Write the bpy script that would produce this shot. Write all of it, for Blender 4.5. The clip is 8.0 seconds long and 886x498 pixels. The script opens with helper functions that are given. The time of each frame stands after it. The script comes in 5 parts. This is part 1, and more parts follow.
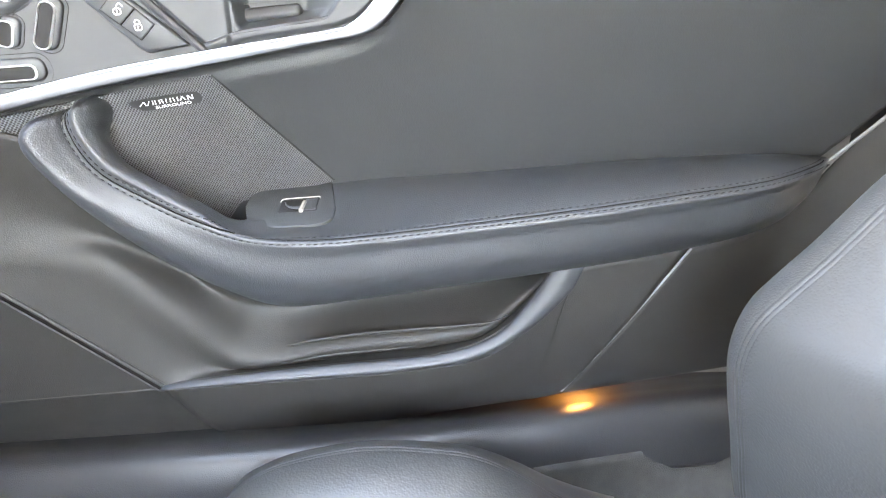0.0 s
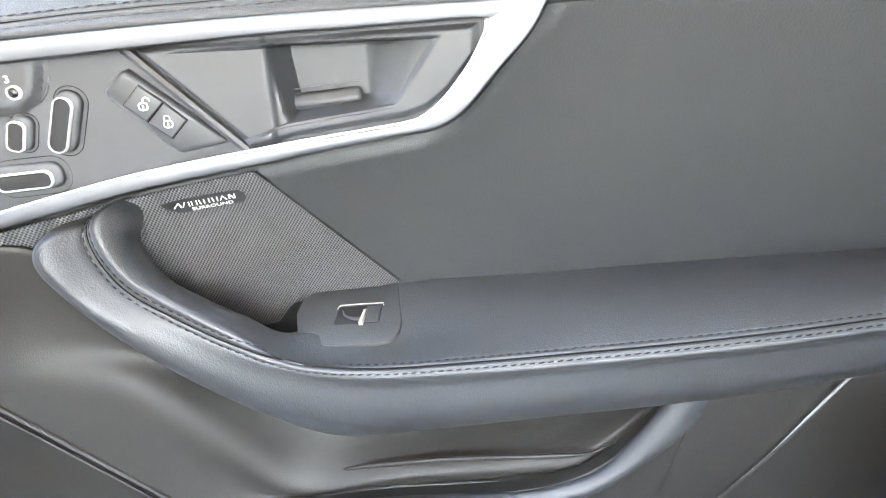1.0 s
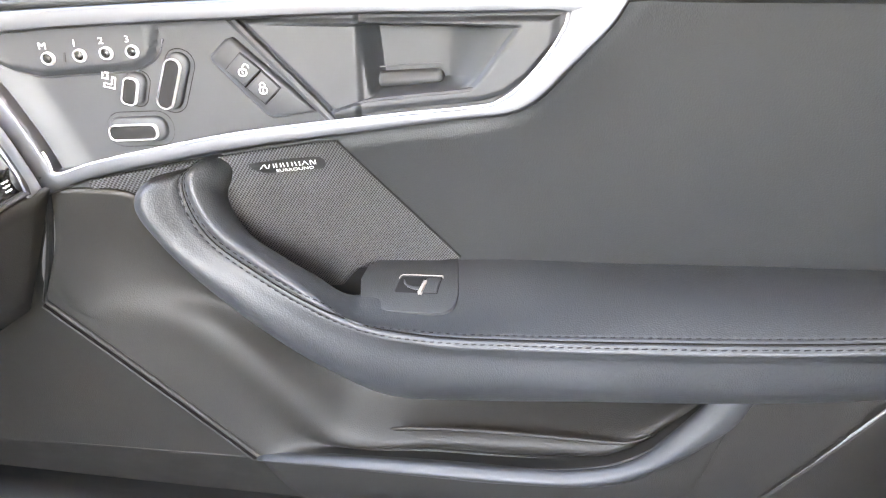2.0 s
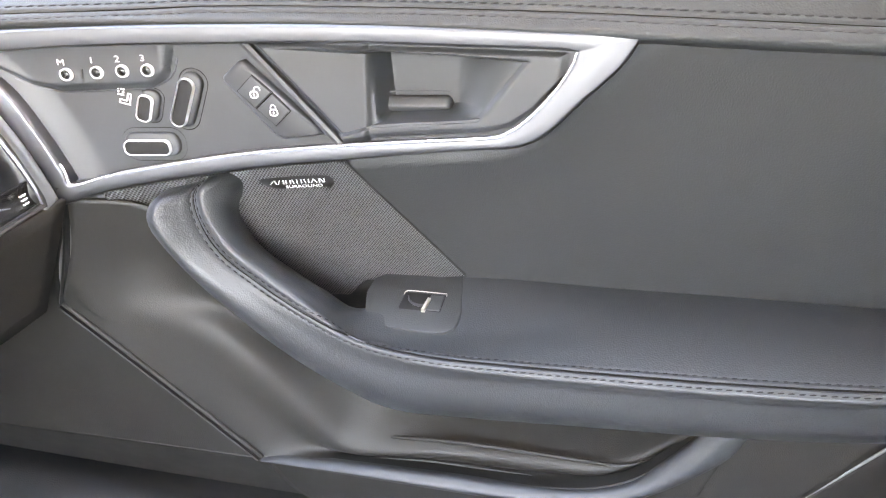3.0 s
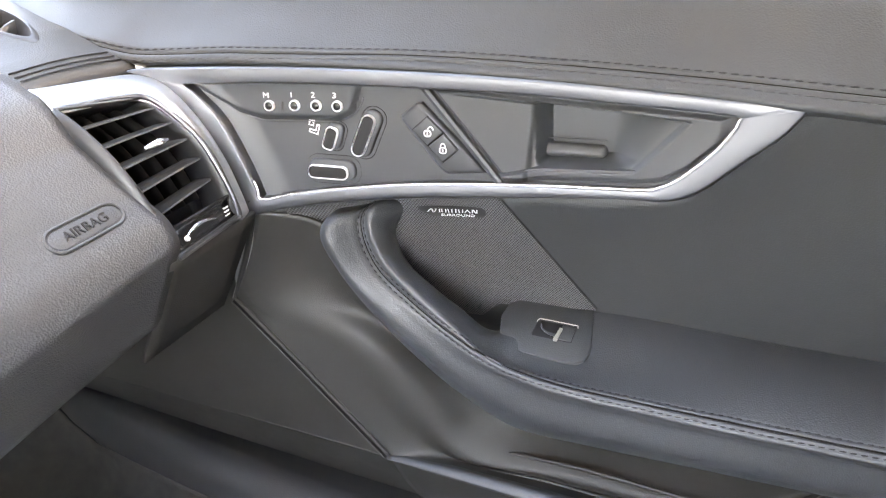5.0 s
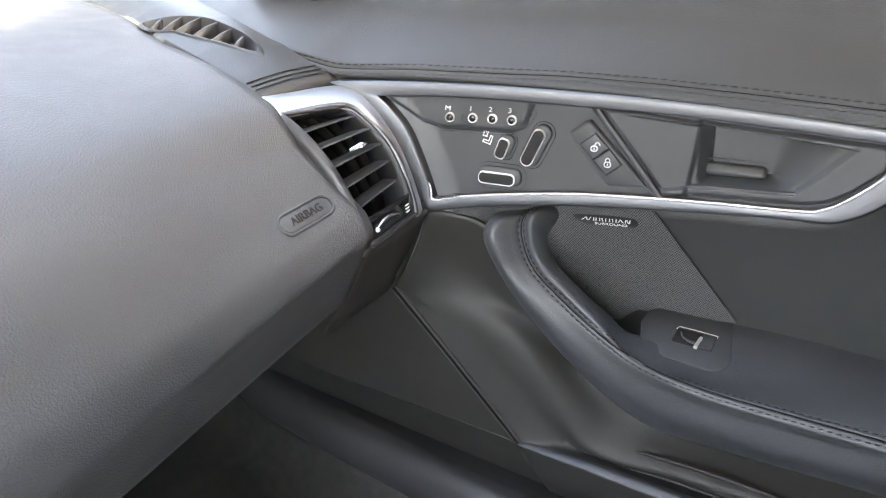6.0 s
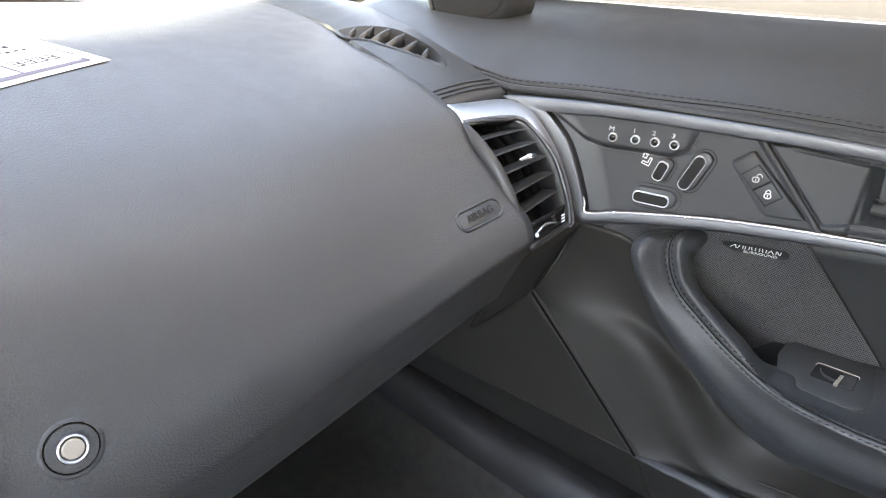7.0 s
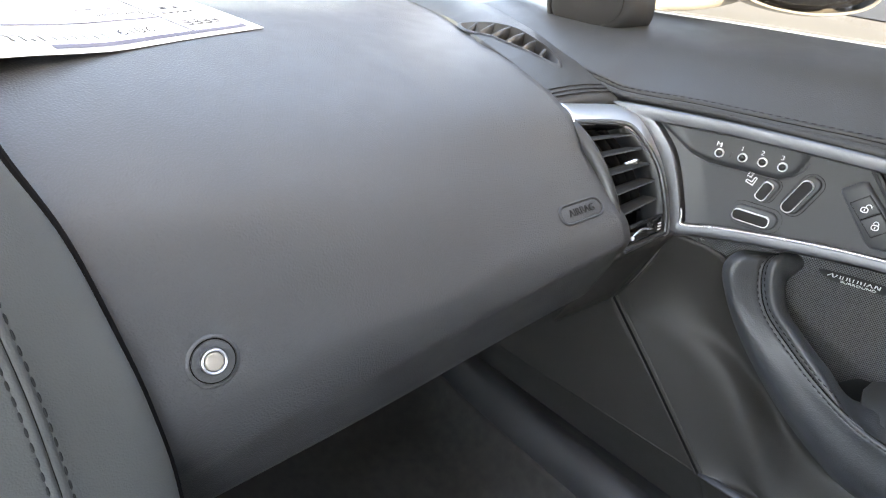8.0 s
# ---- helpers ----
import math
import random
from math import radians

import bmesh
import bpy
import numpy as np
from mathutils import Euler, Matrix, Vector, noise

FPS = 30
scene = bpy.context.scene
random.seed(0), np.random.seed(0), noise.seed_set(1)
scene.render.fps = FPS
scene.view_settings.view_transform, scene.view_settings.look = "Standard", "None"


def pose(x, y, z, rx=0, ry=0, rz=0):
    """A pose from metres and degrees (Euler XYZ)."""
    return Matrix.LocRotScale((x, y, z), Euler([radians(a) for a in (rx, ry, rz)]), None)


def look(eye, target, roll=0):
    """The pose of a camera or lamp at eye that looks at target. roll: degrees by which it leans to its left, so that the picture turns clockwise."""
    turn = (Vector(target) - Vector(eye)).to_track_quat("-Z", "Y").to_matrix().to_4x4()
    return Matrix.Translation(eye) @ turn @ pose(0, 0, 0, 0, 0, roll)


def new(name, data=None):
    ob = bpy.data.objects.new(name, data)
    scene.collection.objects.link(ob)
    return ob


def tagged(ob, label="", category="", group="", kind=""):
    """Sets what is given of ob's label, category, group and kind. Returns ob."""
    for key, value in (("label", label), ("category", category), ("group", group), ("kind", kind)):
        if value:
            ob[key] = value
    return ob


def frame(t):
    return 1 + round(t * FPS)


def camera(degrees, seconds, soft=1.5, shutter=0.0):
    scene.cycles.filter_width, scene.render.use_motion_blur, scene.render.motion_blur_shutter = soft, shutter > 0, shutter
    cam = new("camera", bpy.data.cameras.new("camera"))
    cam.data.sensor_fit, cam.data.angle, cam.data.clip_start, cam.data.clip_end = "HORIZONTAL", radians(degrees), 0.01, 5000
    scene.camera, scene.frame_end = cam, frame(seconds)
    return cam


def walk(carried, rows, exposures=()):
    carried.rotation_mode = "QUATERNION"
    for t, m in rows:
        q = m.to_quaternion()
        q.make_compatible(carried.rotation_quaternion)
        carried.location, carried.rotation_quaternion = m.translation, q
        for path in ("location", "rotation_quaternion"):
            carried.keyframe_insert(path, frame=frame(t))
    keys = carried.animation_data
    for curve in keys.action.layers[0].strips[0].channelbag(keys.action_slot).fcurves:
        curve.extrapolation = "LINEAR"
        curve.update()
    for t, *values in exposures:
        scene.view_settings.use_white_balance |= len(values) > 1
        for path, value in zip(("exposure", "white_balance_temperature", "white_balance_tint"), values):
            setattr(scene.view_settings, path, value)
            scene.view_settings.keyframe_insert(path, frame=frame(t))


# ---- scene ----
cam = camera(69.4, 8.0, soft=1.2)
PATH = [
    (0, (0.016, -0.061, 0.800), (-0.040, 1.792, 0.049), -1.5),
    (0.2, (0.018, 0.018, 0.775), (-0.045, 1.884, 0.060), -1.3),
    (0.4, (0.012, 0.088, 0.777), (-0.093, 1.966, 0.098), -0.7),
    (0.5, (0.005, 0.088, 0.788), (-0.168, 1.948, 0.074), 0.3),
    (0.7, (-0.006, 0.073, 0.810), (-0.253, 1.930, 0.109), 0.2),
    (1, (-0.009, 0.077, 0.844), (-0.253, 1.928, 0.128), -3.4),
    (1.2, (-0.008, 0.089, 0.834), (-0.261, 1.928, 0.091), 0.1),
    (1.5, (0.002, 0.063, 0.856), (-0.316, 1.869, 0.057), -1.2),
    (1.7, (-0.008, 0.049, 0.843), (-0.408, 1.861, 0.097), -0.4),
    (2.8, (0.006, 0.068, 0.881), (-0.453, 1.835, 0.064), 0.6),
    (3, (0.005, 0.064, 0.885), (-0.478, 1.822, 0.063), 1.6),
    (3.2, (-0.004, 0.061, 0.891), (-0.511, 1.820, 0.086), 1.4),
    (3.5, (-0.011, 0.074, 0.893), (-0.538, 1.837, 0.109), 2.9),
    (3.8, (-0.014, 0.087, 0.894), (-0.516, 1.851, 0.097), 2.9),
    (4, (-0.015, 0.075, 0.898), (-0.598, 1.803, 0.076), 3.4),
    (4.2, (-0.018, 0.052, 0.904), (-0.663, 1.762, 0.092), 3.7),
    (5.3, (-0.032, 0.004, 0.928), (-0.837, 1.643, 0.112), 3.2),
    (5.5, (-0.037, -0.014, 0.934), (-0.889, 1.600, 0.116), 3.5),
    (6, (-0.061, -0.068, 0.935), (-1.049, 1.472, 0.127), 3.7),
    (6.3, (-0.069, -0.101, 0.931), (-1.113, 1.419, 0.158), 4.3),
    (6.5, (-0.077, -0.115, 0.941), (-1.159, 1.367, 0.146), 5.3),
    (7, (-0.086, -0.150, 0.942), (-1.289, 1.232, 0.141), 6.7),
    (7.3, (-0.085, -0.172, 0.933), (-1.355, 1.150, 0.134), 8.9),
    (7.5, (-0.084, -0.185, 0.933), (-1.375, 1.112, 0.126), 10.1),
    (8, (-0.085, -0.201, 0.928), (-1.419, 1.050, 0.119), 11.7),
]
EXPOSURES = [(0.0, 7.74, 12800, 19), (0.5, 7.76, 12500, 20), (1.0, 7.79, 13200, 19), (1.5, 7.74, 13600, 22), (3.0, 7.46, 13500, 23), (3.5, 7.19, 12300, 23), (4.0, 7.36, 13900, 25), (5.5, 6.69, 13100, 21), (6.5, 6.19, 12500, 20), (7.0, 6.10, 12300, 20), (8.0, 6.09, 12000, 18)]
walk(cam, [(t, look(eye, target, roll)) for t, eye, target, roll in PATH], EXPOSURES)

# ---- sky, sun ----
world = bpy.data.worlds.new("sky")
scene.world = world
world.use_nodes = True
wn = world.node_tree
sky = wn.nodes.new("ShaderNodeTexSky")
sky.sky_type, sky.sun_disc = "NISHITA", False
SUN_UP, SUN_ROUND = 17.0, 98.0
sky.air_density, sky.dust_density, sky.ozone_density = 0.6, 0.1, 1.0
sky.sun_elevation, sky.sun_rotation = radians(SUN_UP), radians(SUN_ROUND)
wn.links.new(sky.outputs[0], wn.nodes["Background"].inputs[0])
wn.nodes["Background"].inputs[1].default_value = 0.15
sun = new("sun", bpy.data.lights.new("sun", "SUN"))
sun.data.energy, sun.data.angle, sun.data.color = 2.0, radians(0.6), (1.0, 0.97, 0.92)
SUN_DIR = Vector((math.sin(radians(SUN_ROUND)) * math.cos(radians(SUN_UP)), math.cos(radians(SUN_ROUND)) * math.cos(radians(SUN_UP)), math.sin(radians(SUN_UP))))
sun.matrix_world = look(SUN_DIR * 10, (0, 0, 0))


# ---- materials ----
def mat(name, base, rough=0.5, metal=0.0, grain=0.0, grain_size=700.0, cells=False, mottle=0.15, mottle_size=9.0, spec=0.5, coat=0.0, rough_var=0.08):
    """A node material: base colour with mottling at hand scale, fine grain as bump, and uneven gloss."""
    m = bpy.data.materials.new(name)
    m.use_nodes = True
    t = m.node_tree
    b = t.nodes["Principled BSDF"]
    b.inputs["Metallic"].default_value = metal
    b.inputs["Specular IOR Level"].default_value = spec
    b.inputs["Coat Weight"].default_value = coat
    co = t.nodes.new("ShaderNodeTexCoord")
    n1 = t.nodes.new("ShaderNodeTexNoise")
    n1.inputs["Scale"].default_value, n1.inputs["Detail"].default_value = mottle_size, 5
    t.links.new(co.outputs["Object"], n1.inputs["Vector"])
    ramp = t.nodes.new("ShaderNodeMixRGB")
    lo = [c * (1 - mottle) for c in base]
    hi = [min(1, c * (1 + mottle)) for c in base]
    ramp.inputs[1].default_value, ramp.inputs[2].default_value = (*lo, 1), (*hi, 1)
    t.links.new(n1.outputs[0], ramp.inputs[0])
    t.links.new(ramp.outputs[0], b.inputs["Base Color"])
    mr = t.nodes.new("ShaderNodeMapRange")
    mr.inputs["To Min"].default_value, mr.inputs["To Max"].default_value = max(0.02, rough - rough_var), min(1, rough + rough_var)
    n2 = t.nodes.new("ShaderNodeTexNoise")
    n2.inputs["Scale"].default_value, n2.inputs["Detail"].default_value = mottle_size * 4, 6
    t.links.new(co.outputs["Object"], n2.inputs["Vector"])
    t.links.new(n2.outputs[0], mr.inputs[0])
    t.links.new(mr.outputs[0], b.inputs["Roughness"])
    if grain:
        g = t.nodes.new("ShaderNodeTexVoronoi" if cells else "ShaderNodeTexNoise")
        g.inputs["Scale"].default_value = grain_size
        if cells:
            g.feature = "SMOOTH_F1"
        t.links.new(co.outputs["Object"], g.inputs["Vector"])
        bump = t.nodes.new("ShaderNodeBump")
        bump.inputs["Strength"].default_value, bump.inputs["Distance"].default_value = grain, 0.0006
        t.links.new(g.outputs[0], bump.inputs["Height"])
        t.links.new(bump.outputs[0], b.inputs["Normal"])
    return m


LEATHER = mat("black_leather", (0.0305, 0.0328, 0.0355), 0.46, grain=0.4, grain_size=850, cells=True)
HANDLE = mat("grey_handle_leather", (0.060, 0.063, 0.061), 0.54, grain=0.3, grain_size=1000, cells=True, mottle=0.12)
ROLL = mat("dark_roll_leather", (0.0258, 0.0275, 0.0288), 0.50, grain=0.4, grain_size=850, cells=True, spec=0.4)
DASH = mat("black_dash_leather", (0.0455, 0.0470, 0.0495), 0.52, grain=0.65, grain_size=760, cells=True, mottle=0.1)
SEAT = mat("grey_seat_leather", (0.035, 0.0358, 0.036), 0.46, grain=0.45, grain_size=520, cells=True)
SOFT = mat("soft_panel_vinyl", (0.0290, 0.0312, 0.0325), 0.54, grain=0.35, grain_size=900, cells=True)
PLASTIC = mat("moulded_black_plastic", (0.023, 0.0218, 0.0203), 0.58, grain=0.3, grain_size=1100, cells=True, spec=0.4)
SATIN = mat("satin_grey_plastic", (0.0325, 0.035, 0.0385), 0.45, grain=0.1, grain_size=1500, mottle=0.05)
DARK = mat("dark_plastic", (0.018, 0.018, 0.019), 0.4, mottle=0.1)
SLAT = mat("dark_grey_slat", (0.018, 0.0175, 0.017), 0.55, mottle=0.1, spec=0.25)
POD = mat("black_pod_plastic", (0.02, 0.02, 0.0205), 0.65, grain=0.2, grain_size=900, cells=True, spec=0.3)
GLOSS = mat("gloss_black", (0.012, 0.012, 0.013), 0.15, mottle=0.1)
SILVER = mat("satin_silver", (0.132, 0.136, 0.145), 0.38, metal=1.0, grain=0.05, grain_size=1500, mottle=0.04)
BUTTON = mat("warm_silver_button", (0.40, 0.355, 0.305), 0.35, metal=0.4, mottle=0.04)
BAND = mat("bright_satin_silver", (0.52, 0.53, 0.55), 0.36, metal=1.0, grain=0.05, grain_size=1500, mottle=0.04)
BRIGHT = mat("satin_silver_plastic", (0.85, 0.85, 0.86), 0.3, metal=0.15, mottle=0.03)
CHROME = mat("chrome", (0.9, 0.9, 0.91), 0.25, metal=1.0, mottle=0.03)
SILL = mat("dark_sill_plastic", (0.03, 0.03, 0.031), 0.33, grain=0.4, grain_size=900, cells=True)
ASPHALT = mat("grey_asphalt", (0.050, 0.055, 0.061), 0.9, grain=0.6, grain_size=40, mottle=0.2, mottle_size=1.5)
PALE_THREAD = mat("grey_thread", (0.05, 0.05, 0.051), 0.9, mottle=0.2, spec=0.1)
SEAT_THREAD = mat("grey_seat_thread", (0.085, 0.082, 0.08), 0.85, mottle=0.2, spec=0.2)
# pale grey chosen to throw light forward from the unseen bulkhead
REAR = mat("rear_bounce", (0.34, 0.34, 0.34), 0.9, mottle=0.1)
# near-black for joints; in seams and grooves it stands in for their shade
GROOVE = mat("dark_joint_shade", (0.008, 0.0075, 0.0075), 0.95, mottle=0.1, spec=0.02)
PALE = mat("pale_grey_edge", (0.2, 0.2, 0.205), 0.5, mottle=0.1)
THREAD = mat("dark_thread", (0.012, 0.012, 0.013), 0.95, mottle=0.2, spec=0.02)
ROLL_THREAD = mat("charcoal_thread", (0.024, 0.024, 0.025), 0.95, mottle=0.2, spec=0.1)
CAP = mat("matt_black_cap", (0.013, 0.013, 0.014), 0.65, mottle=0.1, spec=0.25)
CARPET = mat("black_carpet", (0.05, 0.048, 0.045), 0.95, grain=1.0, grain_size=900, mottle=0.3, mottle_size=60, spec=0.1)
WHITE = mat("white_print", (0.8, 0.8, 0.8), 0.5, mottle=0.03)
PAPER = mat("white_paper", (0.8, 0.8, 0.8), 0.8, mottle=0.02, spec=0.2)
INK = mat("pale_violet_ink", (0.092, 0.09, 0.115), 0.7, mottle=0.1, spec=0.2)
PRINT = mat("grey_ink", (0.028, 0.028, 0.031), 0.7, mottle=0.1, spec=0.2)
WALL = mat("pale_plaster", (0.42, 0.39, 0.35), 0.9, grain=0.3, grain_size=30, mottle=0.12, mottle_size=0.8)
# made pale so that the unseen ceiling fills the dark areas with light
LINER = mat("headliner_cloth", (0.58, 0.57, 0.55), 0.95, mottle=0.1)
PAINT = mat("car_paint", (0.35, 0.34, 0.32), 0.3, coat=1.0, mottle=0.05)
DUST = mat("pale_dust", (0.6, 0.58, 0.54), 0.9)
GROUND = mat("sunlit_concrete", (0.17, 0.152, 0.125), 0.9, grain=0.5, grain_size=60, mottle=0.25, mottle_size=0.6)


def grille_material():
    """Black speaker mesh: rows of small round holes in a staggered pattern."""
    m = mat("perforated_grille", (0.07, 0.072, 0.072), 0.5, metal=0.0)
    t = m.node_tree
    co = t.nodes.new("ShaderNodeTexCoord")
    sep = t.nodes.new("ShaderNodeSeparateXYZ")
    t.links.new(co.outputs["Object"], sep.inputs[0])

    def op(kind, a, b=None):
        n = t.nodes.new("ShaderNodeMath")
        n.operation = kind
        for k, v in enumerate((a, b)):
            if v is None:
                continue
            if isinstance(v, (int, float)):
                n.inputs[k].default_value = v
            else:
                t.links.new(v, n.inputs[k])
        return n.outputs[0]

    p = 2 * math.pi / 0.0026
    u = op("SINE", op("MULTIPLY", sep.outputs[0], p))
    v = op("SINE", op("MULTIPLY", sep.outputs[2], p * 0.76))
    h = op("MULTIPLY", u, v)
    hole = op("GREATER_THAN", h, 0.03)
    mix = t.nodes.new("ShaderNodeMixRGB")
    mix.inputs[1].default_value, mix.inputs[2].default_value = (0.118, 0.120, 0.123, 1), (0.005, 0.005, 0.005, 1)
    t.links.new(hole, mix.inputs[0])
    b = t.nodes["Principled BSDF"]
    t.links.new(mix.outputs[0], b.inputs["Base Color"])
    bump = t.nodes.new("ShaderNodeBump")
    bump.inputs["Strength"].default_value, bump.inputs["Distance"].default_value = 0.6, 0.0006
    t.links.new(op("MULTIPLY", h, -1.0), bump.inputs["Height"])
    t.links.new(bump.outputs[0], b.inputs["Normal"])
    return m


GRILLE = grille_material()


def glass_material(name, tint):
    m = bpy.data.materials.new(name)
    m.use_nodes = True
    t = m.node_tree
    t.nodes.clear()
    out, mix = t.nodes.new("ShaderNodeOutputMaterial"), t.nodes.new("ShaderNodeMixShader")
    tr, gl, fr = t.nodes.new("ShaderNodeBsdfTransparent"), t.nodes.new("ShaderNodeBsdfGlossy"), t.nodes.new("ShaderNodeFresnel")
    gl.inputs["Roughness"].default_value = 0.02
    tr.inputs[0].default_value = (*tint, 1)
    t.links.new(fr.outputs[0], mix.inputs[0])
    t.links.new(tr.outputs[0], mix.inputs[1])
    t.links.new(gl.outputs[0], mix.inputs[2])
    t.links.new(mix.outputs[0], out.inputs[0])
    return m


GLASS = glass_material("window_glass", (0.93, 0.95, 0.94))
SCREEN = glass_material("windscreen_glass", (0.64, 0.70, 0.715))
# strong tint, added to hold down the brightness outside
TINTED = glass_material("tinted_window_glass", (0.15, 0.163, 0.168))


def glow_material(name, colour, strength):
    m = mat(name, colour, 0.5)
    b = m.node_tree.nodes["Principled BSDF"]
    b.inputs["Emission Color"].default_value, b.inputs["Emission Strength"].default_value = (*colour, 1), strength
    return m


LAMP = glow_material("warm_lamp_lens", (1.0, 0.55, 0.18), 0.25)


# ---- building helpers ----
def part(name, bm, material, parent=None, label="", smooth=True, solid=0.0, m=None):
    """Links a bmesh as one mesh object, under a thing or a part."""
    bmesh.ops.recalc_face_normals(bm, faces=bm.faces)
    me = bpy.data.meshes.new(name)
    if m is not None:
        bm.transform(m)
    bm.to_mesh(me)
    bm.free()
    me.materials.append(material)
    for p in me.polygons:
        p.use_smooth = smooth
    if smooth:
        me.set_sharp_from_angle(angle=radians(38))
    ob = new(name, me)
    if parent is not None:
        ob.parent = parent
    if label:
        ob["label"] = label
    if solid:
        mod = ob.modifiers.new("thickness", "SOLIDIFY")
        mod.thickness, mod.offset = solid, 0
    return ob


def thing(name, label, category, group="", kind=""):
    ob = new(name)
    ob.empty_display_size = 0.05
    return tagged(ob, label, category, group, kind)


def spline(pts, n, closed=False):
    """n points along a smooth curve through pts."""
    p = np.array(pts, float)
    k = len(p)
    if closed:
        q = np.vstack([p[-1:], p, p[:2]])
        segs = k
    else:
        q = np.vstack([2 * p[:1] - p[1:2], p, 2 * p[-1:] - p[-2:-1]])
        segs = k - 1
    out = []
    for u in np.linspace(0, segs, n, endpoint=not closed):
        i = min(int(u), segs - 1)
        f = u - i
        a, b, c, d = q[i], q[i + 1], q[i + 2], q[i + 3]
        out.append(0.5 * (2 * b + (c - a) * f + (2 * a - 5 * b + 4 * c - d) * f * f + (3 * b - a - 3 * c + d) * f ** 3))
    return np.array(out)


def sheet(rows, wrap=False, wrap_rows=False):
    """A bmesh grid through rows of points."""
    bm = bmesh.new()
    vs = [[bm.verts.new(p) for p in r] for r in rows]
    n, k = len(vs), len(vs[0])
    for i in range(n if wrap_rows else n - 1):
        for j in range(k if wrap else k - 1):
            bm.faces.new((vs[i][j], vs[i][(j + 1) % k], vs[(i + 1) % n][(j + 1) % k], vs[(i + 1) % n][j]))
    return bm


def loft(curves, along=60, across=36):
    """A smooth grid over key curves that have equally many points each."""
    sampled = [spline(c, along) for c in curves]
    return [spline([c[i] for c in sampled], across) for i in range(along)]


def tube(path, r, sides=6, n=0, closed=False, flat=1.0):
    """A rod along a path; r may be one radius or one for each point."""
    p = spline(path, n, closed) if n else np.array(path, float)
    rr = np.full(len(p), r) if np.isscalar(r) else np.interp(np.linspace(0, 1, len(p)), np.linspace(0, 1, len(r)), r)
    rows = []
    for i in range(len(p)):
        a, b = p[i - 1] if (i or closed) else p[i], p[(i + 1) % len(p)] if (i < len(p) - 1 or closed) else p[i]
        t = Vector(b - a).normalized()
        s = t.cross(Vector((0, 0, 1)) if abs(t.z) < 0.95 else Vector((1, 0, 0))).normalized()
        w = s.cross(t)
        rows.append([Vector(p[i]) + (s * math.cos(k) * flat + w * math.sin(k)) * rr[i] for k in np.linspace(0, 2 * math.pi, sides, endpoint=False)])
    bm = sheet(rows, wrap=True, wrap_rows=closed)
    if not closed:
        bmesh.ops.holes_fill(bm, edges=[e for e in bm.edges if e.is_boundary])
    return bm


def rrect(w, h, r, n=6):
    """A rounded rectangle about the origin."""
    out = []
    for cx, cy, a in ((w / 2 - r, h / 2 - r, 0), (r - w / 2, h / 2 - r, 90), (r - w / 2, r - h / 2, 180), (w / 2 - r, r - h / 2, 270)):
        for k in range(n + 1):
            t = radians(a + 90 * k / n)
            out.append((cx + r * math.cos(t), cy + r * math.sin(t)))
    return out


def slab(outline, z0, z1, bevel=0.0, seg=2):
    """An outline in x and y, raised from z0 to z1, its upper edge rounded."""
    bm = bmesh.new()
    f = bm.faces.new([bm.verts.new((x, y, z1)) for x, y in outline])
    f.normal_update()
    if f.normal.z < 0:
        f.normal_flip()
    top = list(f.edges)
    low = [bm.verts.new((v.co.x, v.co.y, z0)) for v in f.verts]
    up = list(f.verts)
    for i in range(len(up)):
        k = (i + 1) % len(up)
        bm.faces.new((up[i], low[i], low[k], up[k]))
    bm.faces.new(low[::-1])
    if bevel:
        bmesh.ops.bevel(bm, geom=top, offset=bevel, segments=seg, affect="EDGES", profile=0.5)
    return bm


def ring(outline, width, z0, z1):
    """A raised rim that follows a closed outline."""
    p = np.array(outline)
    c = p.mean(axis=0)
    size = (p.max(axis=0) - p.min(axis=0)) / 2
    q = c + (p - c) * (1 - width / size)
    m = (p + q) / 2
    rows = []
    for i in range(len(p)):
        rows.append([(*p[i], z0), (*(p[i] * 0.7 + m[i] * 0.3), z1 * 0.8 + z0 * 0.2), (*m[i], z1), (*(q[i] * 0.7 + m[i] * 0.3), z1 * 0.8 + z0 * 0.2), (*q[i], z0)])
    return sheet(rows, wrap_rows=True)


def lathe(profile, n=32):
    """Turns (radius, height) pairs round z."""
    bm = sheet([[(r * math.cos(a), r * math.sin(a), z) for r, z in profile] for a in np.linspace(0, 2 * math.pi, n, endpoint=False)], wrap_rows=True)
    bmesh.ops.remove_doubles(bm, verts=bm.verts, dist=1e-5)
    return bm


def boxes(items):
    """Axis-aligned blocks (centre, size) in one bmesh, edges slightly rounded."""
    bm = bmesh.new()
    for c, s in items:
        bmesh.ops.create_cube(bm, size=1.0, matrix=Matrix.Translation(c) @ Matrix.Diagonal((*s, 1)))
    return bm


def letters(name, text, size, material, parent, m, depth=0.0003, label=""):
    """Built-in lettering as a flat raised mesh, centred on m."""
    cu = bpy.data.curves.new(name, "FONT")
    cu.body, cu.size, cu.align_x, cu.align_y, cu.extrude = text, size, "CENTER", "CENTER", depth
    ob = bpy.data.objects.new(name, cu)
    scene.collection.objects.link(ob)
    me = bpy.data.meshes.new_from_object(ob.evaluated_get(bpy.context.evaluated_depsgraph_get()))
    bpy.data.objects.remove(ob)
    bm = bmesh.new()
    bm.from_mesh(me)
    return part(name, bm, material, parent, label, smooth=False, m=m)


